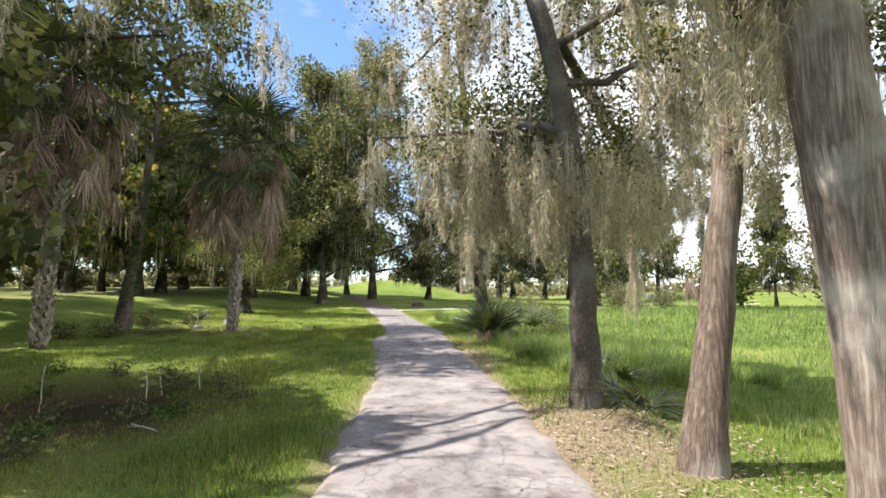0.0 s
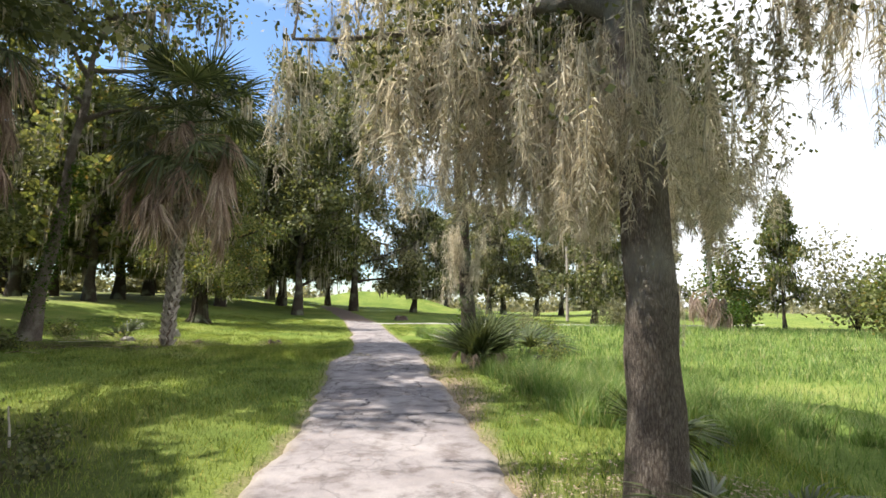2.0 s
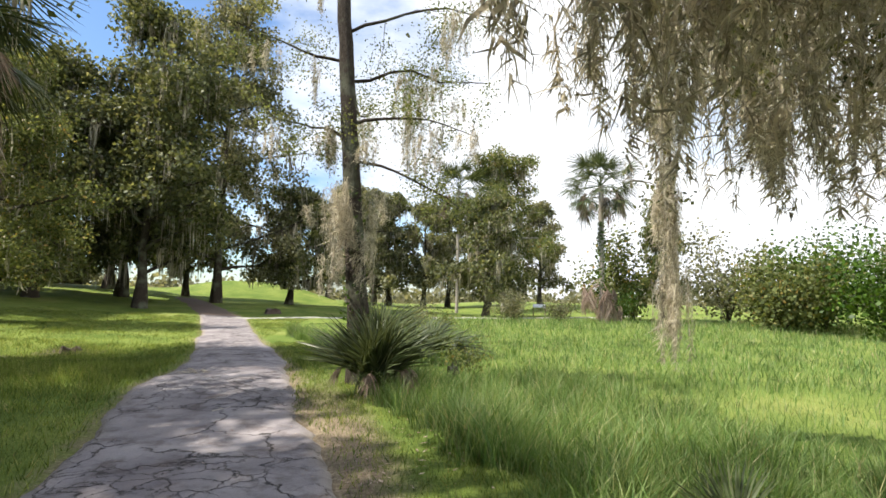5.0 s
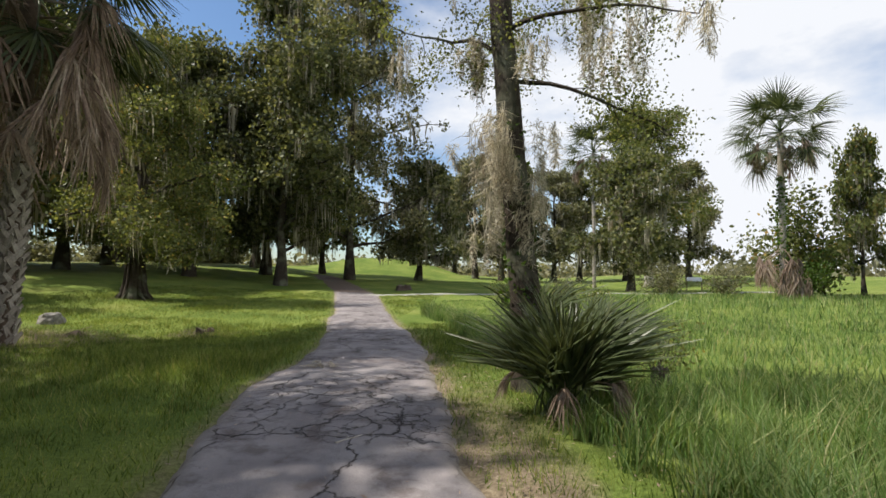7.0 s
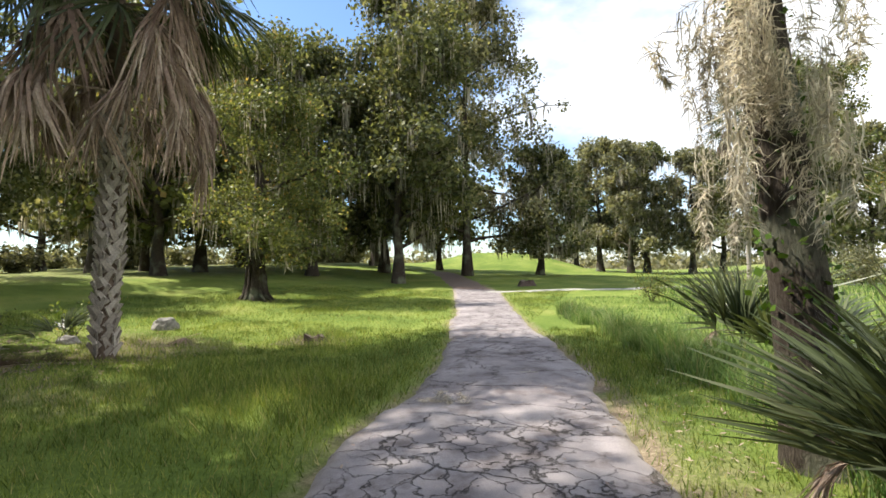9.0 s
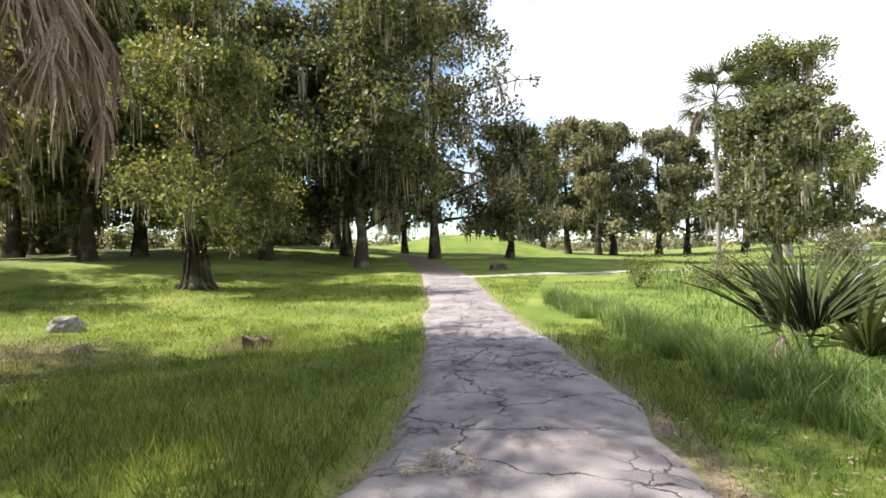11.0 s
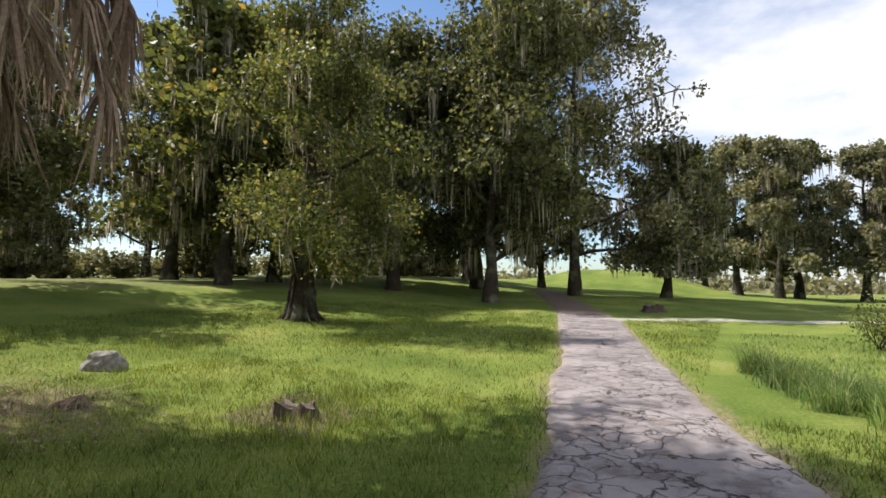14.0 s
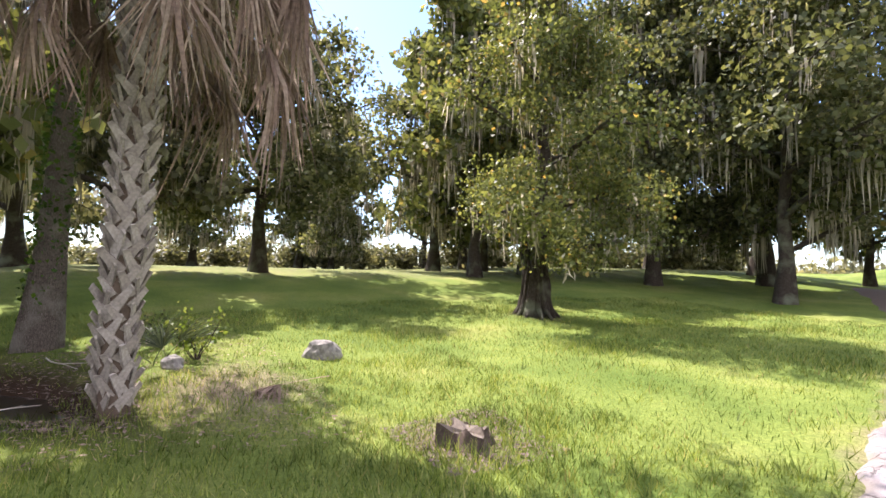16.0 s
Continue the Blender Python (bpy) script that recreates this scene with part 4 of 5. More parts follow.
hang_moss(ob, beards_at(hooks, rng, 26, 1.0, 2.3, 4.0, (0.6, 1.1)), rng, ob.location)


# ---- palms ----
def fan_mesh(name, mat, n=38, length=0.75, arc=250, droop=0.25, stalk=0.85, seed=1, folded=0.0, width=0.03):
    """A fan frond: stalk along +y, then narrow pleated leaflets round its end that bend at the tips."""
    rng = np.random.default_rng(seed)
    sp = Soup()
    pts = np.stack([np.zeros(5), np.linspace(0, stalk, 5), -droop * 0.5 * np.linspace(0, 1, 5) ** 2], -1)
    tube(sp, pts, np.linspace(0.02, 0.009, 5), 5)
    base = pts[-1]
    for k in range(n):
        a = radians(arc) * (k / (n - 1) - 0.5) * (1 - folded)
        ln = length * (0.72 + 0.28 * math.cos(a * 0.62)) * rng.uniform(0.9, 1.06)
        d = np.array([math.sin(a), math.cos(a), 0.12 * math.cos(3 * a)])
        side = np.array([math.cos(a), -math.sin(a), 0.0])
        ts = np.array([0.0, 0.35, 0.7, 1.0])
        c = base + ts[:, None] * d * ln
        c[:, 2] -= droop * ln * ts ** 2.2 * rng.uniform(0.6, 1.5)
        c[:, :2] += rng.standard_normal(2) * 0.02 * ts[:, None]
        w = width * np.array([0.35, 1.0, 0.7, 0.06]) * ln / 0.75
        tilt = np.array([0, 0, 0.35 * (1 if k % 2 else -1)])
        v = np.stack([c - (side + tilt) * w[:, None] * 0.5, c + (side + tilt) * w[:, None] * 0.5], 1).reshape(-1, 3)
        f = np.array([[0, 1, 3, 2], [2, 3, 5, 4], [4, 5, 7, 6]])
        sp.add(v, f)
    return sp.mesh(name, mat)


GREEN_FANS = [fan_mesh("frond", FROND, 40, 0.85, 260, 0.35 + 0.15 * k, 1.0, 70 + k) for k in range(3)]


def dead_mesh(seed, n=44):
    """A withered fan: a stiff stalk and a limp bundle of strips that hangs from its end."""
    rng = np.random.default_rng(seed)
    sp = Soup()
    stalk = 0.9
    tube(sp, np.stack([np.zeros(4), np.linspace(0, stalk, 4), -0.1 * np.linspace(0, 1, 4) ** 2], -1), np.linspace(0.022, 0.01, 4), 5)
    for k in range(n):
        d = np.array([rng.uniform(-0.5, 0.5), 0.15 + rng.normal(0, 0.15), -1.0])
        d0 = np.array([rng.normal(0, 0.5), 1.0, 0.1])
        ln = rng.uniform(0.55, 1.2)
        ts = np.array([0.0, 0.12, 0.45, 0.75, 1.0])
        c = np.array([0, stalk, -0.1]) + 0.16 * ts.clip(0, 0.3)[:, None] / 0.3 * d0 + ts[:, None] ** 1.15 * d * ln
        c[:, :2] += np.cumsum(rng.standard_normal((5, 2)), 0) * 0.012
        a = rng.uniform(0, 3.14)
        side = np.array([math.cos(a), math.sin(a), 0.0])
        w = 0.042 * np.array([0.4, 1.0, 0.9, 0.6, 0.08]) * rng.uniform(0.6, 1.2)
        v = np.stack([c - side * w[:, None] * 0.5, c + side * w[:, None] * 0.5], 1).reshape(-1, 3)
        q = np.arange(4)[:, None] * 2
        sp.add(v, np.concatenate([q, q + 1, q + 3, q + 2], 1))
    return sp.mesh("dead_frond", DEAD_FROND)


DEAD_FANS = [dead_mesh(80 + k) for k in range(4)]
SHRUB_FANS = [fan_mesh("frond", FROND, 26, 1.08, 130, 0.3 + 0.2 * k, 0.6, 90 + k, 0.1, 0.034) for k in range(3)]


def boot_mesh():
    """The split stub of an old frond: a forked wedge that stands off the trunk."""
    v = [(-0.075, 0.01, -0.04), (0.075, 0.01, -0.04), (-0.052, 0.035, 0.14), (0.052, 0.035, 0.14), (-0.036, 0.075, 0.29), (0.036, 0.07, 0.31),
         (-0.075, -0.05, -0.04), (0.075, -0.05, -0.04), (-0.052, 0.0, 0.14), (0.052, 0.0, 0.14), (-0.03, 0.05, 0.30), (0.03, 0.045, 0.32)]
    f = [(0, 1, 3, 2), (2, 3, 5, 4), (7, 6, 8, 9), (9, 8, 10, 11), (6, 0, 2, 8), (8, 2, 4, 10), (1, 7, 9, 3), (3, 9, 11, 5), (4, 5, 11, 10), (0, 6, 7, 1)]
    return mesh_of("boot", v, f, BOOT)


BOOT_MESH = boot_mesh()


def sabal_palm(x, y, h, r, seed, label, boots=True, green=22, dead=26, lean=(0, 0), frond_scale=1.0, boots_to=0.8, skirt=1.0):
    rng = np.random.default_rng(seed)
    ob = thing("sabal_palm", x, y, gz(x, y), label, "palm")
    sp = Soup()
    line = trunk_line(h, lean, 10, rng, wander=0.02)
    line[0, 2] = -0.2
    tt = np.linspace(0, 1, 10)
    tube(sp, line, r * (0.95 + 0.15 * np.exp(-tt * 12)), 14, 0.03, rng)
    trunk = part("trunk", sp.mesh("trunk", PALM_CORE if boots else BOOT, True), ob)
    if boots:
        z, k = 0.12, 0
        while z < h * boots_to:
            for q in range(7):
                a = radians(51.43 * q + (26 if k % 2 else 0) + rng.uniform(-6, 6) + 5 * k)
                px, py = np.interp(z, line[:, 2], line[:, 0]), np.interp(z, line[:, 2], line[:, 1])
                rr = r * 0.97
                lean_side = 33 if k % 2 else -33
                m = Matrix.Translation((px + rr * math.cos(a), py + rr * math.sin(a), z + rng.uniform(-0.03, 0.03))) @ Euler((0, 0, a - math.pi / 2)).to_matrix().to_4x4()
                m = m @ Euler((0, radians(lean_side + rng.uniform(-8, 8)), 0)).to_matrix().to_4x4() @ Matrix.Scale(rng.uniform(0.75, 1.05) * (0.6 + 2.0 * r), 4)
                part("boot", BOOT_MESH, trunk, m=m)
            z += 0.135
            k += 1
    top = Vector(line[-1])
    for k in range(green):
        f = k / green
        a, el = k * 2.4, 80 - 122 * f + rng.uniform(-8, 8)
        m = Matrix.Translation(top + Vector((0, 0, 0.25 - 0.4 * f))) @ Euler((0, 0, a)).to_matrix().to_4x4() @ Euler((radians(el), 0, 0)).to_matrix().to_4x4()
        m = m @ Euler((0, radians(rng.uniform(-25, 25)), 0)).to_matrix().to_4x4()
        part("frond", GREEN_FANS[k % 3], ob, m=m @ Matrix.Scale(frond_scale * rng.uniform(0.85, 1.15), 4))
    for k in range(dead):
        f = k / max(1, dead)
        a, el = (k % 9) * 2.4 + 1 + rng.normal(0, 0.22), 12 - 26 * rng.random() - 10 * f
        m = Matrix.Translation(top + Vector((0, 0, -0.2 - skirt * f))) @ Euler((0, 0, a)).to_matrix().to_4x4() @ Matrix.Translation((0, r * 0.8, 0)) @ Euler((radians(el), 0, 0)).to_matrix().to_4x4()
        m = m @ Euler((0, radians(rng.uniform(-15, 15)), 0)).to_matrix().to_4x4()
        part("dead_frond", DEAD_FANS[k % 4], ob, m=m @ Matrix.Scale(frond_scale * rng.uniform(0.55, 0.95), 4))
    return ob


sabal_palm(-8.72, 16.99, 7.8, 0.165, 101, "cabbage palm with criss-cross boots and a brown skirt of dead fronds", frond_scale=1.6, dead=48, lean=(0.15, 0.15), skirt=3.1, green=42, boots_to=0.62)
sabal_palm(-11.2, 10.7, 8.0, 0.185, 102, "cabbage palm with shaggy trunk beside the dark hollow", frond_scale=1.35, dead=48, lean=(0.4, 0.2), skirt=3.2, green=32, boots_to=0.6)
palm = sabal_palm(18.5, 40.0, 10.0, 0.19, 104, "tall single cabbage palm with vines, beyond the marsh", boots=False, green=30, dead=16, frond_scale=1.75)
vines(palm, (0, 0, 7.0), 0.26, 700, 105, 0.16)
for k in range(26):
    a = random.uniform(0, 6.28)
    m = Matrix.Translation((0, 0, random.uniform(1.2, 3.2))) @ Euler((0, 0, a)).to_matrix().to_4x4() @ Matrix.Translation((0, 0.25, 0)) @ Euler((radians(-25), 0, 0)).to_matrix().to_4x4()
    part("dead_frond", DEAD_FANS[k % 4], palm, m=m @ Matrix.Scale(1.3, 4))
sabal_palm(10.9, 57.5, 13.0, 0.17, 106, "tall cabbage palm among the far oaks", boots=False, green=26, dead=14, frond_scale=1.9)


def palmetto(x, y, seed, n, size, label, up=(25, 85), dead=5):
    rng = np.random.default_rng(seed)
    ob = thing("palmetto", x, y, gz(x, y), label, "shrub")
    for k in range(n):
        a, el = k * 2.4 + rng.uniform(-0.3, 0.3), rng.uniform(*up)
        m = Matrix.Translation((rng.normal(0, 0.12), rng.normal(0, 0.12), 0.05)) @ Euler((0, 0, a)).to_matrix().to_4x4() @ Euler((radians(el), 0, 0)).to_matrix().to_4x4()
        m = m @ Euler((0, radians(rng.uniform(-50, 50)), 0)).to_matrix().to_4x4()
        part("frond", SHRUB_FANS[k % 3], ob, m=m @ Matrix.Scale(size * rng.uniform(0.75, 1.1), 4))
    for k in range(dead):
        a = rng.uniform(0, 6.28)
        m = Matrix.Translation((0.2 * math.cos(a + 1.57), 0.2 * math.sin(a + 1.57), 0.6 * size)) @ Euler((0, 0, a)).to_matrix().to_4x4() @ Euler((radians(10), 0, 0)).to_matrix().to_4x4()
        part("dead_frond", DEAD_FANS[k % 4], ob, m=m @ Matrix.Scale(size * 0.5, 4))
    return ob


palmetto(1.66, 13.1, 111, 34, 0.76, "large palmetto shrub with dark green fan fronds by the path", (68, 106), 9)
palmetto(1.93, 19.0, 112, 8, 1.0, "open palmetto with stiff upright fans in tall grass", (64, 95), 2)
palmetto(3.3, 19.7, 113, 9, 1.0, "small palmetto among the tall grass", (40, 85), 0)
palmetto(3.5, 4.0, 114, 6, 0.55, "low palmetto seedling at the oak's foot", (30, 70), 0)
palmetto(4.05, 7.7, 115, 5, 0.55, "low palmetto seedling in the grass", (30, 70), 0)
palmetto(-10.6, 17.6, 116, 5, 0.5, "palm seedling beside the palm trunk", (50, 85), 0)


# ---- stumps, rocks, sign, litter ----
def stump(x, y, r, h, seed, label, rotten=True):
    rng = np.random.default_rng(seed)
    ob = thing("tree_stump", x, y, gz(x, y), label, "stump")
    sp = Soup()
    n = 22
    a = np.linspace(0, 2 * np.pi, n, endpoint=False)
    lob = 1 + 0.16 * np.sin(3 * a + 1) + 0.13 * rng.standard_normal(n)
    rings = []
    for zz, f in ((-0.12, 1.45), (0.03, 1.25), (h * 0.35, 1.04), (h * 0.8, 0.95), (h, 0.92)):
        rr = r * f * lob * (1 + 0.04 * rng.standard_normal(n))
        rings.append(np.stack([rr * np.cos(a), rr * np.sin(a), zz + (0.04 * rng.standard_normal(n) if zz > 0.05 else 0 * a)], -1))
    v = np.concatenate(rings)
    i, j = np.meshgrid(np.arange(4), np.arange(n), indexing="ij")
    f = np.stack([i * n + j, i * n + (j + 1) % n, (i + 1) * n + (j + 1) % n, (i + 1) * n + j], -1).reshape(-1, 4)
    part("bark", mesh_of("bark", v, f, STUMP_WOOD, True), ob)
    top = np.concatenate([rings[-1] * (0.96, 0.96, 1), [[0.02, 0.01, h - 0.03]]])
    f2 = [[k, (k + 1) % n, n] for k in range(n)]
    part("cut_face", mesh_of("cut_face", top, f2, CUT_WOOD), ob, "pale sawn top")
    return ob


def boulder(name, x, y, sx, sy, sz, seed, mat, label, category="rock"):
    bm = bmesh.new()
    bmesh.ops.create_icosphere(bm, subdivisions=3, radius=1.0)
    for v in bm.verts:
        k = 1 + 0.32 * noise.noise(v.co * 1.3 + Vector((seed, 0, 0))) + 0.22 * abs(noise.noise(v.co * 3.0 + Vector((0, seed, 0)))) + 0.06 * noise.noise(v.co * 9.0)
        v.co = Vector((v.co.x * sx * k, v.co.y * sy * k, max(-0.3, v.co.z) * sz * k))
    me = bpy.data.meshes.new(name)
    bm.to_mesh(me)
    bm.free()
    me.materials.append(mat)
    ob = new(name, me)
    ob.matrix_basis = pose(x, y, gz(x, y) + sz * 0.12, 0, 0, seed * 37)
    return tagged(ob, label, category)


stump(-6.3, 20.0, 0.24, 0.16, 201, "low weathered tree stump in the lawn")
stump(3.25, 15.0, 0.11, 0.4, 202, "broken reddish tree stump in the marsh grass")
stump(-5.1, 42.8, 0.5, 0.32, 203, "low rotted stump beside the path junction")
boulder("rock", -10.38, 19.85, 0.29, 0.23, 0.28, 2, ROCK, "pale weathered limestone rock on the lawn")
boulder("rock", -10.58, 17.65, 0.22, 0.16, 0.14, 5, ROCK, "small pale rock beside the ditch")


def fallen_frond(x, y, turn, scale, label="fallen dry palm frond on the grass"):
    ob = thing("fallen_frond", x, y, gz(x, y) + 0.06, label, "litter", turn=turn)
    part("dead_frond", DEAD_FANS[1], ob, m=Euler((radians(2), 0, 0)).to_matrix().to_4x4() @ Matrix.Diagonal((scale, scale, scale * 0.25, 1)))


fallen_frond(-8.95, 19.5, 200, 0.9)
fallen_frond(-9.7, 13.1, 70, 1.1)
fallen_frond(-12.11, 16.59, 20, 1.0)
fallen_frond(-8.49, 15.89, 130, 0.8)


def info_sign(x, y):
    ob = thing("info_sign", x, y, gz(x, y), "white slanted information panel on two low posts", "sign", turn=-18)
    for dx in (-0.55, 0.55):
        bm = bmesh.new()
        bmesh.ops.create_cube(bm, size=1.0)
        bmesh.ops.scale(bm, vec=(0.08, 0.08, 0.9), verts=bm.verts)
        bmesh.ops.translate(bm, vec=(dx, 0, 0.42), verts=bm.verts)
        bmesh.ops.bevel(bm, geom=bm.edges[:], offset=0.008, segments=1, affect='EDGES')
        me = bpy.data.meshes.new("post")
        bm.to_mesh(me)
        bm.free()
        me.materials.append(POST_WOOD)
        part("post", me, ob)
    bm = bmesh.new()
    bmesh.ops.create_cube(bm, size=1.0)
    bmesh.ops.scale(bm, vec=(1.1, 0.55, 0.05), verts=bm.verts)
    bmesh.ops.bevel(bm, geom=bm.edges[:], offset=0.012, segments=2, affect='EDGES')
    me = bpy.data.meshes.new("panel")
    bm.to_mesh(me)
    bm.free()
    me.materials.append(SIGN_WHITE)
    part("panel", me, ob, m=pose(0, 0, 0.92, 32, 0, 0))


info_sign(17.6, 51.0)


# ---- low bushes ----
def bush(x, y, h, r, n, leaf, seed, label, size=0.09, kind_name="bush"):
    rng = np.random.default_rng(seed)
    ob = thing(kind_name, x, y, gz(x, y), label, "shrub")
    st, lf = Soup(), Soup()
    tips = []
    for k in range(9):
        a = rng.uniform(0, 6.28)
        p = bend(rng, (0, 0, -0.05), (math.cos(a) * r / h, math.sin(a) * r / h, 1.0), h * rng.uniform(0.6, 1.0), 5, 0.2)
        tube(st, p, (0.003 + 0.008 * h) * np.linspace(1, 0.25, 6), 5)
        tips += list(p[2:])
    tips = np.array(tips)
    g3 = rng.standard_normal((n, 3)) * r * 0.23
    c = tips[rng.integers(0, len(tips), n)] + g3
    c = c[c[:, 2] > 0.05]
    leaves(lf, c, size, rng)
    part("stem", st.mesh("stem", DARK_BARK, True), ob)
    part("foliage", lf.mesh("foliage", leaf), ob)
    return ob


bush(-10.9, 18.0, 1.0, 0.4, 260, LAWN, 301, "thin leafy sapling beside the palm", 0.075, "sapling")
bush(1.59, 32.06, 1.5, 0.9, 1300, YELLOW_LEAF, 302, "soft feathery bush in the marsh", 0.07)
bush(4.1, 31.5, 1.7, 1.2, 1800, GREY_LEAF, 303, "rounded grey-green bush in the marsh", 0.08)
bush(5.53, 30.49, 1.2, 0.9, 1000, YELLOW_LEAF, 304, "small yellow-green bush in the marsh", 0.08)
bush(20.03, 40.53, 2.6, 1.7, 2200, VINE_LEAF, 305, "dense green bush beside the tall palm", 0.13)
bush(16.06, 42.04, 2.2, 1.5, 1600, GREY_LEAF, 306, "low green bush beside the tall palm", 0.13)
for k, (x, y, h, r, lf) in enumerate(((26.94, 32.92, 5.2, 3.0, YELLOW_LEAF), (30.99, 33.98, 6.5, 3.2, VINE_LEAF), (34.98, 30.99, 5.5, 3.2, GREY_LEAF), (28.96, 27.06, 4.6, 2.8, VINE_LEAF), (32.94, 23.32, 6.0, 3.2, YELLOW_LEAF), (37.96, 26.17, 8.0, 3.8, GREY_LEAF), (37.01, 17.02, 6, 3.4, VINE_LEAF))):
    bush(x, y, h, r, 5200, lf, 320 + k, "tall overgrown shrub at the marsh edge", 0.25, "shrub")
for k, (x, y, h, r, lf) in enumerate(((23.09, 43.54, 7.0, 3.0, YELLOW_LEAF), (29.57, 41.22, 7.5, 3.4, GREY_LEAF), (34.87, 40.22, 6.0, 3.2, YELLOW_LEAF), (40.97, 37.66, 8.5, 3.8, VINE_LEAF), (11.91, 40.35, 2.2, 1.4, GREY_LEAF))):
    bush(x, y, h, r, 3400, lf, 370 + k, "tall overgrown shrub beyond the marsh", 0.3 if h > 3 else 0.12, "shrub")
bush(3.78, 16.93, 1.0, 0.7, 700, YELLOW_LEAF, 331, "low bush by the broken stump", 0.07)
for k, (x, y) in enumerate(((-3.4, 2.6), (-4.3, 2.2), (-2.9, 1.9), (-5.2, 2.0), (-3.29, 4.04), (-5.1, 3.45), (-6.01, 5.37), (-2.99, 6.01), (-4.41, 6.49), (-5.5, 2.81), (-3.79, 3.17), (-6.62, 4.22), (-6.77, 6.57), (-2.36, 5.04), (-3.9, 6.05), (-2.54, 3.64), (-5.74, 6.79))):
    bush(x, y, 0.26 + 0.09 * (k % 3), 0.4, 420, OAK_LEAF if k % 3 else VINE_LEAF, 340 + k, "weedy plant round the dark hollow", 0.05, "weed")
for k, (x, y) in enumerate(((-12.8, 13.14), (-12.6, 17.17), (-11.44, 13.63))):
    bush(x, y, 0.7, 0.6, 600, OAK_LEAF, 360 + k, "low undergrowth beside the ditch", 0.08, "weed")


# understory along the back of the grove
rng = np.random.default_rng(380)
under_bush = bush(-30.0, 58.0, 3.2, 2.4, 1500, GREY_LEAF, 381, "rough understory bush at the back of the grove", 0.42, "shrub")
for k in range(34):
    a = radians(8 + 2.9 * k + rng.uniform(-1, 1))
    d = rng.uniform(48, 66)
    x, y = -3 - d * math.sin(a), 18 + d * math.cos(a)
    if abs(x + 14) < 14 and y > 62:
        continue
    ob = copy_thing(under_bush, pose(x, y, gz(x, y), 0, 0, rng.uniform(0, 360)))
    ob.scale = (1, 1, rng.uniform(0.6, 1.1))


# ---- far woods ----
def far_woods():
    rng = np.random.default_rng(400)
    sp = Soup()
    n = 900
    a = rng.uniform(0, 2 * np.pi, n)
    d = rng.uniform(130, 240, n)
    x, y = d * np.sin(a), 20 + d * np.cos(a)
    h = rng.uniform(5, 11, n)
    per = 45
    c = np.repeat(np.stack([x, y, lie(x, y)], -1), per, 0)
    g3 = rng.standard_normal((n * per, 3)) * 0.5
    hh = np.repeat(h, per)
    c = c + np.stack([g3[:, 0] * 5, g3[:, 1] * 5, np.abs(g3[:, 2]) * hh * 0.7], -1)
    leaves(sp, c, 1.8, rng)
    tagged(new("far_woods", sp.mesh("far_woods", GREY_LEAF)), "hazy line of distant woods round the marsh", "woods", kind="stuff")


far_woods()


# ---- grasses ----
def blades(name, px, py, height, width, mat, label, seed, lean=0.5, seg=1):
    rng = np.random.default_rng(seed)
    n = len(px)
    z = lie(px, py)
    h = height * rng.uniform(0.5, 1.3, n)
    a = rng.uniform(0, 2 * np.pi, n)
    b = rng.uniform(0, 2 * np.pi, n)
    ln = h * rng.uniform(0.1, lean, n)
    side = np.stack([np.cos(a), np.sin(a), 0 * a], -1) * (width * rng.uniform(0.6, 1.4, n))[:, None]
    root = np.stack([px, py, z - 0.02], -1)
    out = np.stack([np.cos(b) * ln, np.sin(b) * ln, 0 * b], -1)
    mid = root + out * 0.35 + np.stack([0 * h, 0 * h, h * 0.6], -1)
    tip = root + out + np.stack([0 * h, 0 * h, h], -1)
    if seg == 1:
        v = np.stack([root - side, root + side, tip], 1).reshape(-1, 3)
        f = np.arange(3 * n).reshape(n, 3)
    else:
        v = np.stack([root - side, root + side, mid + side * 0.7, mid - side * 0.7, tip + side * 0.1, tip - side * 0.1], 1).reshape(-1, 3)
        k = np.arange(n)[:, None] * 6
        f = np.concatenate([k + [0, 1, 2, 3], k + [3, 2, 4, 5]], 0)
    tagged(new(name, mesh_of(name, v, f, mat)), label, "grass", kind="stuff")


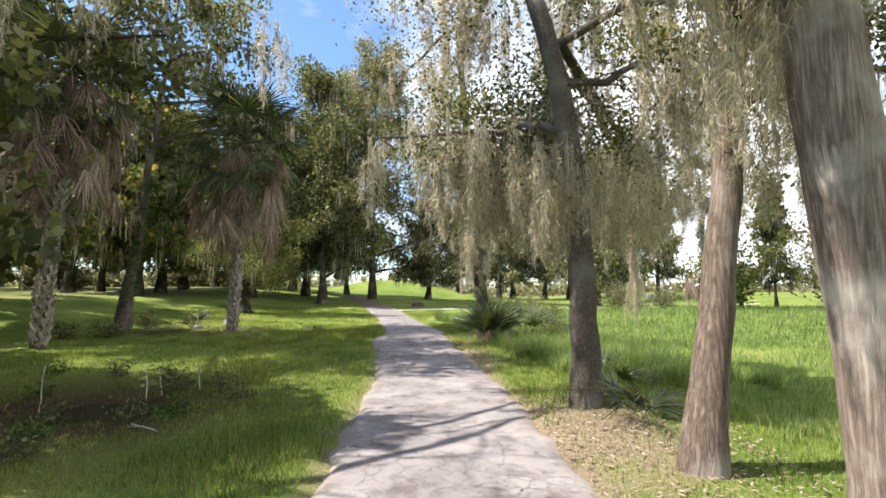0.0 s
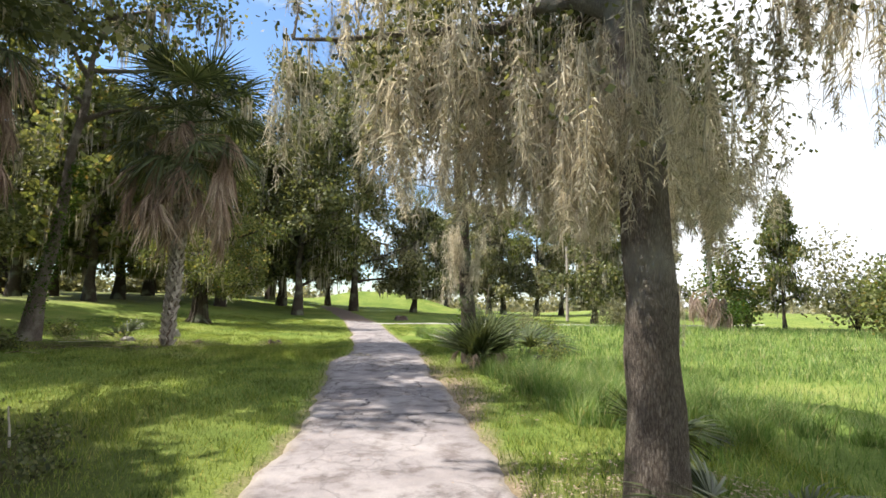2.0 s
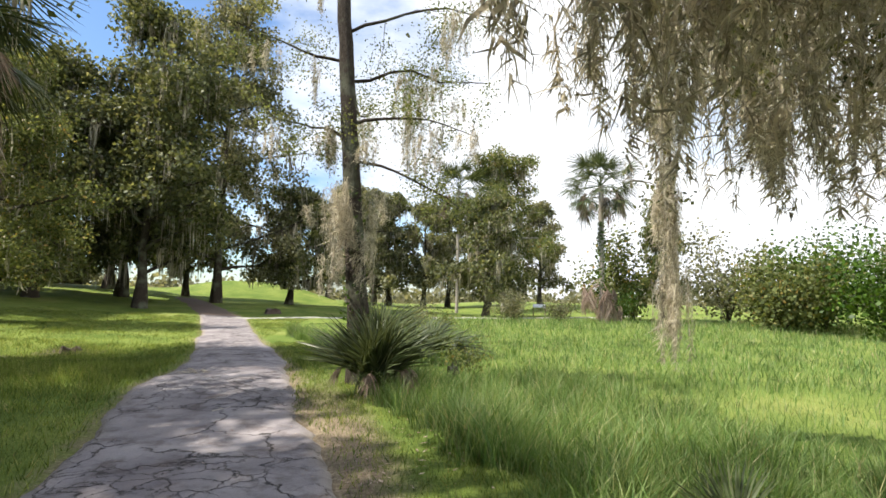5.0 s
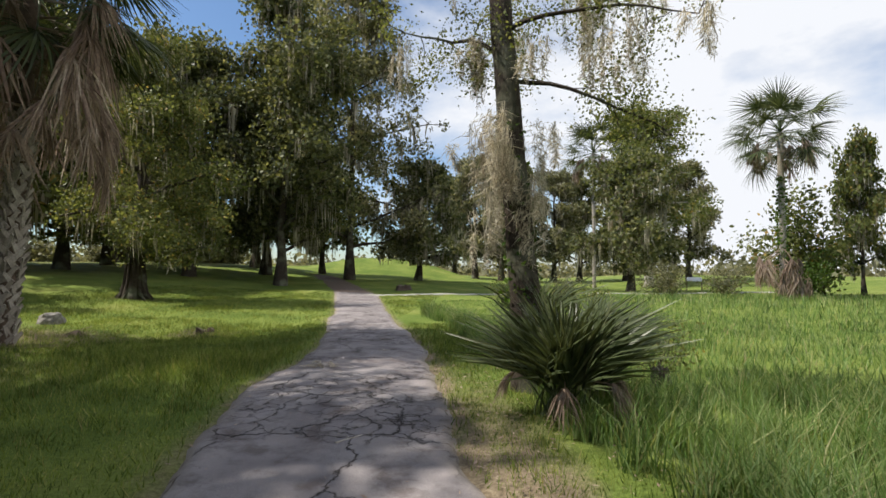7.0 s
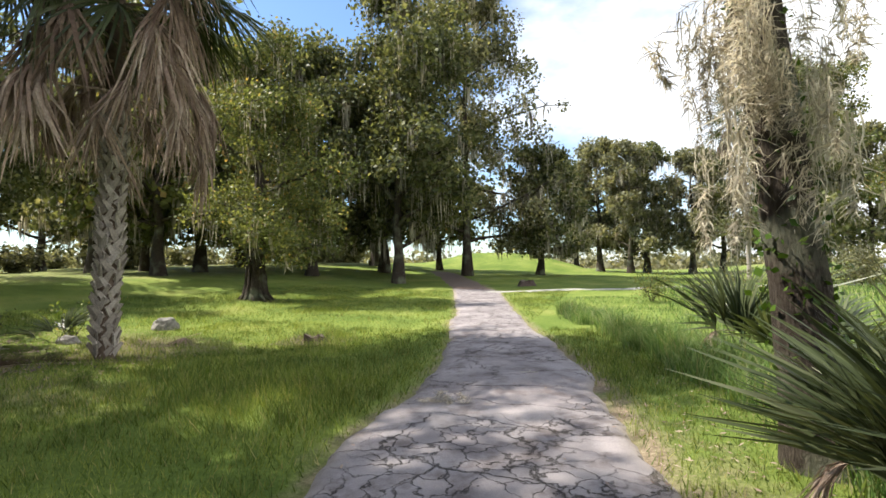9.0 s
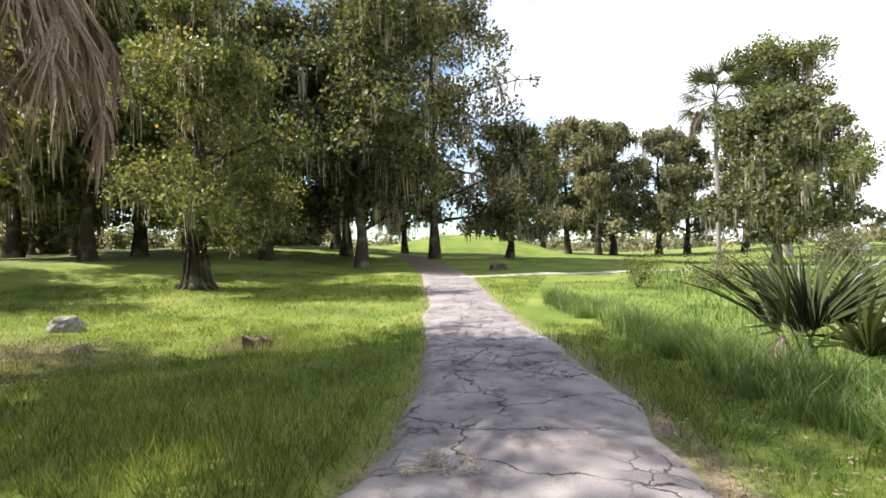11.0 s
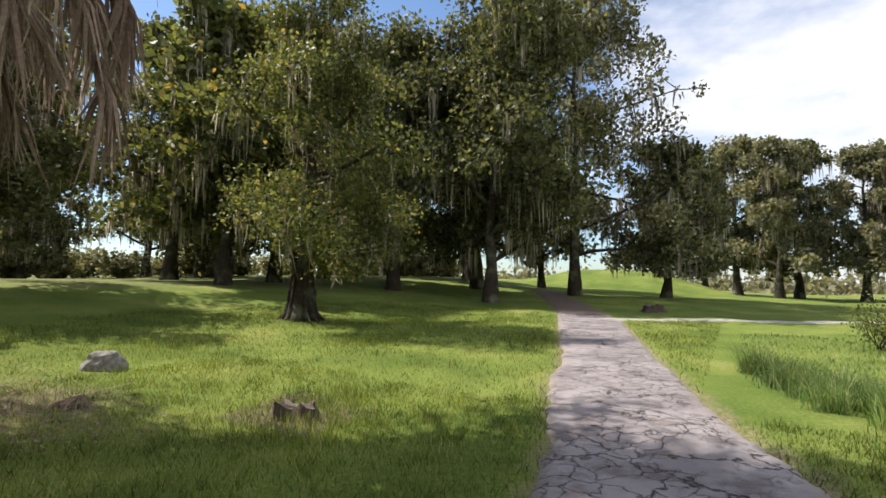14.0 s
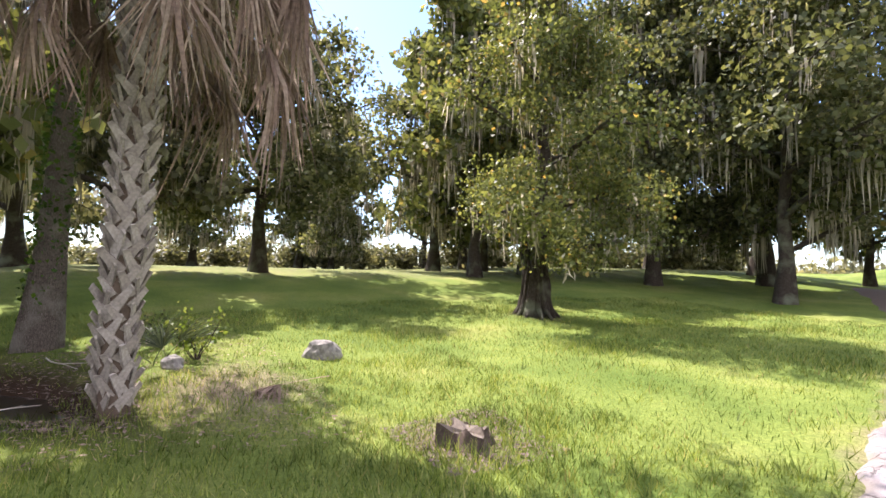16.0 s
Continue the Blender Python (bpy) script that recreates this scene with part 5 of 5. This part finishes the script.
def lawn():
    rng = np.random.default_rng(500)
    parts_ = []
    for (x0, x1, y0, y1, dens) in ((-5.5, 5.5, -0.8, 12, 950), (-10, 1.5, 12, 22, 1000), (-17, -2, 22, 38, 260), (-11, -5.5, 0.5, 12, 400), (-16, -10, 12, 22, 350)):
        n = int((x1 - x0) * (y1 - y0) * dens)
        parts_.append(np.column_stack([rng.uniform(x0, x1, n), rng.uniform(y0, y1, n)]))
    p = np.concatenate(parts_)
    x, y = p.T
    edge = np.maximum(edge_left(y) - x, x - edge_right(y))
    keep = (edge > 0.0) & (rng.random(len(x)) < 0.25 + 0.75 * smooth(0.0, 0.4, edge))
    keep &= rng.random(len(x)) > 0.85 * bump_at(x, y, 3.05, 3.4, 0.85, 2.2, 0.1) + 0.6 * bump_at(x, y, -9.0, 18.2, 1.5, 1.0) + 0.8 * bump_at(x, y, -6.4, 20.0, 0.6, 0.45) + 0.92 * bump_at(x, y, -4.6, 4.0, 2.6, 2.5, 0.1) + 0.98 * bump_at(x, y, -10.0, 15.9, 2.3, 0.85, 0.5)
    x, y = x[keep], y[keep]
    tall = 0.8 + 1.2 * np.clip(np.sin(x * 1.1 + 2) * np.sin(y * 0.8 + x * 0.3), 0, 1) ** 2 + 0.7 * np.clip(np.sin(x * 5.3 + 2 * np.sin(y * 2.1)) * np.sin(y * 4.7 + x), 0, 1)
    tall = tall + 0.9 * bump_at(x, y, -4.8, 15.6, 2.4, 1.8) + 0.3 * bump_at(x, y, -6.4, 20.1, 0.7, 0.5)
    blades("lawn_grass", x, y, 0.088 * tall, 0.0048 + 0.003 * smooth(12, 30, y), LAWN, "short bright green mown grass blades", 501, 0.9)


def marsh():
    rng = np.random.default_rng(510)
    n = 120000
    x, y = rng.uniform(-1.5, 22, n), -2.0 + 36 * rng.random(n)
    gap = x - edge_right(y)
    keep = (gap > 1.1 + 0.4 * np.sin(y * 1.7) + rng.exponential(0.35, n)) & (rng.random(n) < np.clip(9.0 / (2.5 + gap), 0.25, 1)) & (x < 4 + y * 0.7)
    keep &= ~((y < 2.0) & (x < 4.9))
    keep &= np.hypot(x - 3.12, y - 4.25) > 0.7
    x, y, gap = x[keep], y[keep], gap[keep]
    lump = np.clip(np.sin(x * 2.3 + 1.5 * np.sin(y * 1.1)) * np.sin(y * 2.0 + 0.7 * x) + 0.35, 0, 1.2)
    h = (0.21 - 0.03 * smooth(14, 20, y)) * (0.7 + 0.5 * lump) * (0.3 + 0.7 * smooth(1.0, 3.6, gap)) * (1 - 0.45 * smooth(21, 29, y)) + 0.5 * lump * np.exp(-((gap - 1.8) / 0.55) ** 2) * smooth(9, 16, y) * smooth(29, 23, y) + 0.2 * bump_at(x, y, 3.4, 11.5, 1.6, 2.0)
    blades("marsh_grass", x, y, h, 0.006 + 0.004 * smooth(10, 30, y), MARSH, "tall soft green marsh grass", 511, 0.8, 2)
    n = 24000
    x, y = rng.uniform(2, 40, n), rng.uniform(14, 42, n)
    keep = (x - edge_right(y) > 4) & (y < 40 + 0.1 * x)
    blades("marsh_grass_far", x[keep], y[keep], 0.24 + 0.14 * smooth(22, 34, y[keep]), 0.015, MARSH, "tall marsh grass farther out", 512, 0.7, 2)


def verge():
    rng = np.random.default_rng(520)
    n, lush = 170, 240
    cy = np.concatenate([rng.uniform(12.5, 26, n), rng.uniform(7.5, 15.0, lush)])
    cx = edge_right(cy) + np.concatenate([rng.uniform(1.25, 2.3, n), 1.3 + 4.5 * rng.random(lush) ** 1.3])
    per = 95
    m = n + lush
    x = np.repeat(cx, per) + rng.standard_normal(m * per) * 0.1
    y = np.repeat(cy, per) + rng.standard_normal(m * per) * 0.1
    tall = np.repeat(np.concatenate([rng.uniform(0.22, 0.5, n), rng.uniform(0.2, 0.52, lush)]), per)
    blades("verge_grass", x, y, tall, 0.006, MARSH, "clumps of tall green grass along the path's verge", 521, 0.95, 2)


lawn()
marsh()
verge()


# ---- litter ----
def scatter(name, n, x0, x1, y0, y1, size, mat, label, seed, on_path=False, lift=0.012):
    """Flat bits of fallen leaf and bark that lie on the ground."""
    rng = np.random.default_rng(seed)
    x, y = rng.uniform(x0, x1, n), rng.uniform(y0, y1, n)
    gap = np.maximum(edge_left(y) - x, x - edge_right(y))
    keep = (gap < 0.0) & (rng.random(n) < 0.25 + 0.75 * smooth(-0.5, 0.0, gap)) if on_path else (gap > 0.0)
    x, y = x[keep], y[keep]
    k = len(x)
    c = np.stack([x, y, lie(x, y) + lift + (0.02 if on_path else 0.0) + rng.uniform(0, 0.012, k)], -1)
    a = rng.uniform(0, 6.28, k)
    s = size * rng.uniform(0.4, 1.4, k)
    d = np.stack([np.cos(a), np.sin(a), rng.normal(0, 0.15, k)], -1) * s[:, None]
    e = np.stack([-np.sin(a), np.cos(a), rng.normal(0, 0.15, k)], -1) * (s * rng.uniform(0.15, 0.5, k))[:, None]
    v = np.stack([c - d, c + e, c + d, c - e], 1).reshape(-1, 3)
    tagged(new(name, mesh_of(name, v, np.arange(4 * k).reshape(k, 4), mat)), label, "litter", kind="stuff")


scatter("fallen_leaf_litter", 2800, -3.5, 2.8, 0.0, 24, 0.022, DEAD_FROND, "brown leaf bits strewn on the asphalt", 600, True)
scatter("bark_litter", 2600, 2.0, 4.6, 0.8, 6.2, 0.03, DEAD_FROND, "tan needles and bark shreds under the oak", 601, lift=0.03)
scatter("verge_litter", 1800, -0.4, 2.6, 7.5, 19.0, 0.028, DEAD_FROND, "straw-coloured dead grass along the path's verge", 606, lift=0.02)
scatter("dry_litter", 3600, -12.5, -6.8, 14.8, 19.2, 0.032, DEAD_FROND, "dry palm shreds and leaves round the palm", 602, lift=0.04)


scatter("stump_litter", 1600, -7.1, -5.6, 19.4, 20.8, 0.03, MULCH, "dark rotted chips round the low stump", 604, lift=0.03)
scatter("ditch_litter", 1500, -12.0, -7.9, 14.5, 17.2, 0.05, MULCH, "dark sodden leaves along the ditch bank", 605, lift=0.03)


def stick(x, y, length, turn, seed, r=0.012):
    rng = np.random.default_rng(seed)
    sp = Soup()
    p = bend(rng, (0, 0, 0), (1, 0, 0), length, 6, 0.12)
    p[:, 2] = r + np.abs(p[:, 2]) * 0.1
    tube(sp, p, r * np.linspace(1, 0.4, 7), 6)
    q = bend(rng, p[3], (0.7, 0.7, 0.1), length * 0.35, 3, 0.2)
    q[:, 2] = r + 0.01
    tube(sp, q, r * 0.6 * np.linspace(1, 0.4, 4), 5)
    ob = new("stick", sp.mesh("stick", BIRCH_BARK, True))
    ob.matrix_basis = pose(x, y, gz(x, y) + 0.02, 0, 0, turn)
    tagged(ob, "dry fallen stick lying on the ground", "stick")


for k, (x, y, ln, turn) in enumerate(((-10.25, 14.91, 1.2, 30), (-11.39, 16.61, 1.0, 160), (-11.76, 16.03, 1.4, 15), (-9.9, 15.56, 0.7, 80), (-2.16, 2.93, 0.6, 140), (-0.45, 11.98, 0.3, 60), (-1.22, 17.07, 0.25, 10))):
    stick(x, y, ln, turn, 620 + k)


def dead_stem(x, y, h, seed):
    rng = np.random.default_rng(seed)
    sp = Soup()
    tube(sp, bend(rng, (0, 0, -0.1), (0.08, 0.03, 1.0), h + 0.1, 5, 0.06), 0.016 * np.linspace(1, 0.5, 6), 6)
    ob = new("dead_stem", sp.mesh("dead_stem", BIRCH_BARK, True))
    ob.matrix_basis = pose(x, y, gz(x, y), 0, 0, seed * 40)
    tagged(ob, "bare grey dead stem standing in the dark hollow", "stem", group="dead stems in the hollow")


for k, (x, y, h) in enumerate(((-5.3, 4.62, 0.85), (-4.3, 5.72, 0.6), (-4.1, 5.88, 0.5), (-3.5, 6.07, 0.45))):
    dead_stem(x, y, h, 640 + k)
for x, y, turn, size in ((-1.5, 15.3, 20, 0.55), (-1.75, 15.5, 110, 0.4)):
    ob = new("moss_tuft", BEARDS[1])
    ob.matrix_basis = pose(x, y, gz(x, y) + 0.05, 90, 0, turn) @ Matrix.Diagonal((size * 1.3, size * 0.3, size, 1))
    tagged(ob, "tuft of dry grey moss lying on the cracked asphalt", "moss")


# ---- far water, a pale strip seen between the trunks ----
a = np.linspace(radians(60), radians(150), 24)
inner = np.stack([-128 * np.sin(a), 20 + 128 * np.cos(a), np.full(24, -0.75)], -1)
outer = np.stack([-220 * np.sin(a), 20 + 220 * np.cos(a), np.full(24, -0.75)], -1)
k = np.arange(23)
tagged(new("water_far", mesh_of("water_far", np.concatenate([inner, outer]), np.stack([k, k + 1, k + 25, k + 24], -1), WATER)),
       "pale open water beyond the grove", "water", kind="structure")
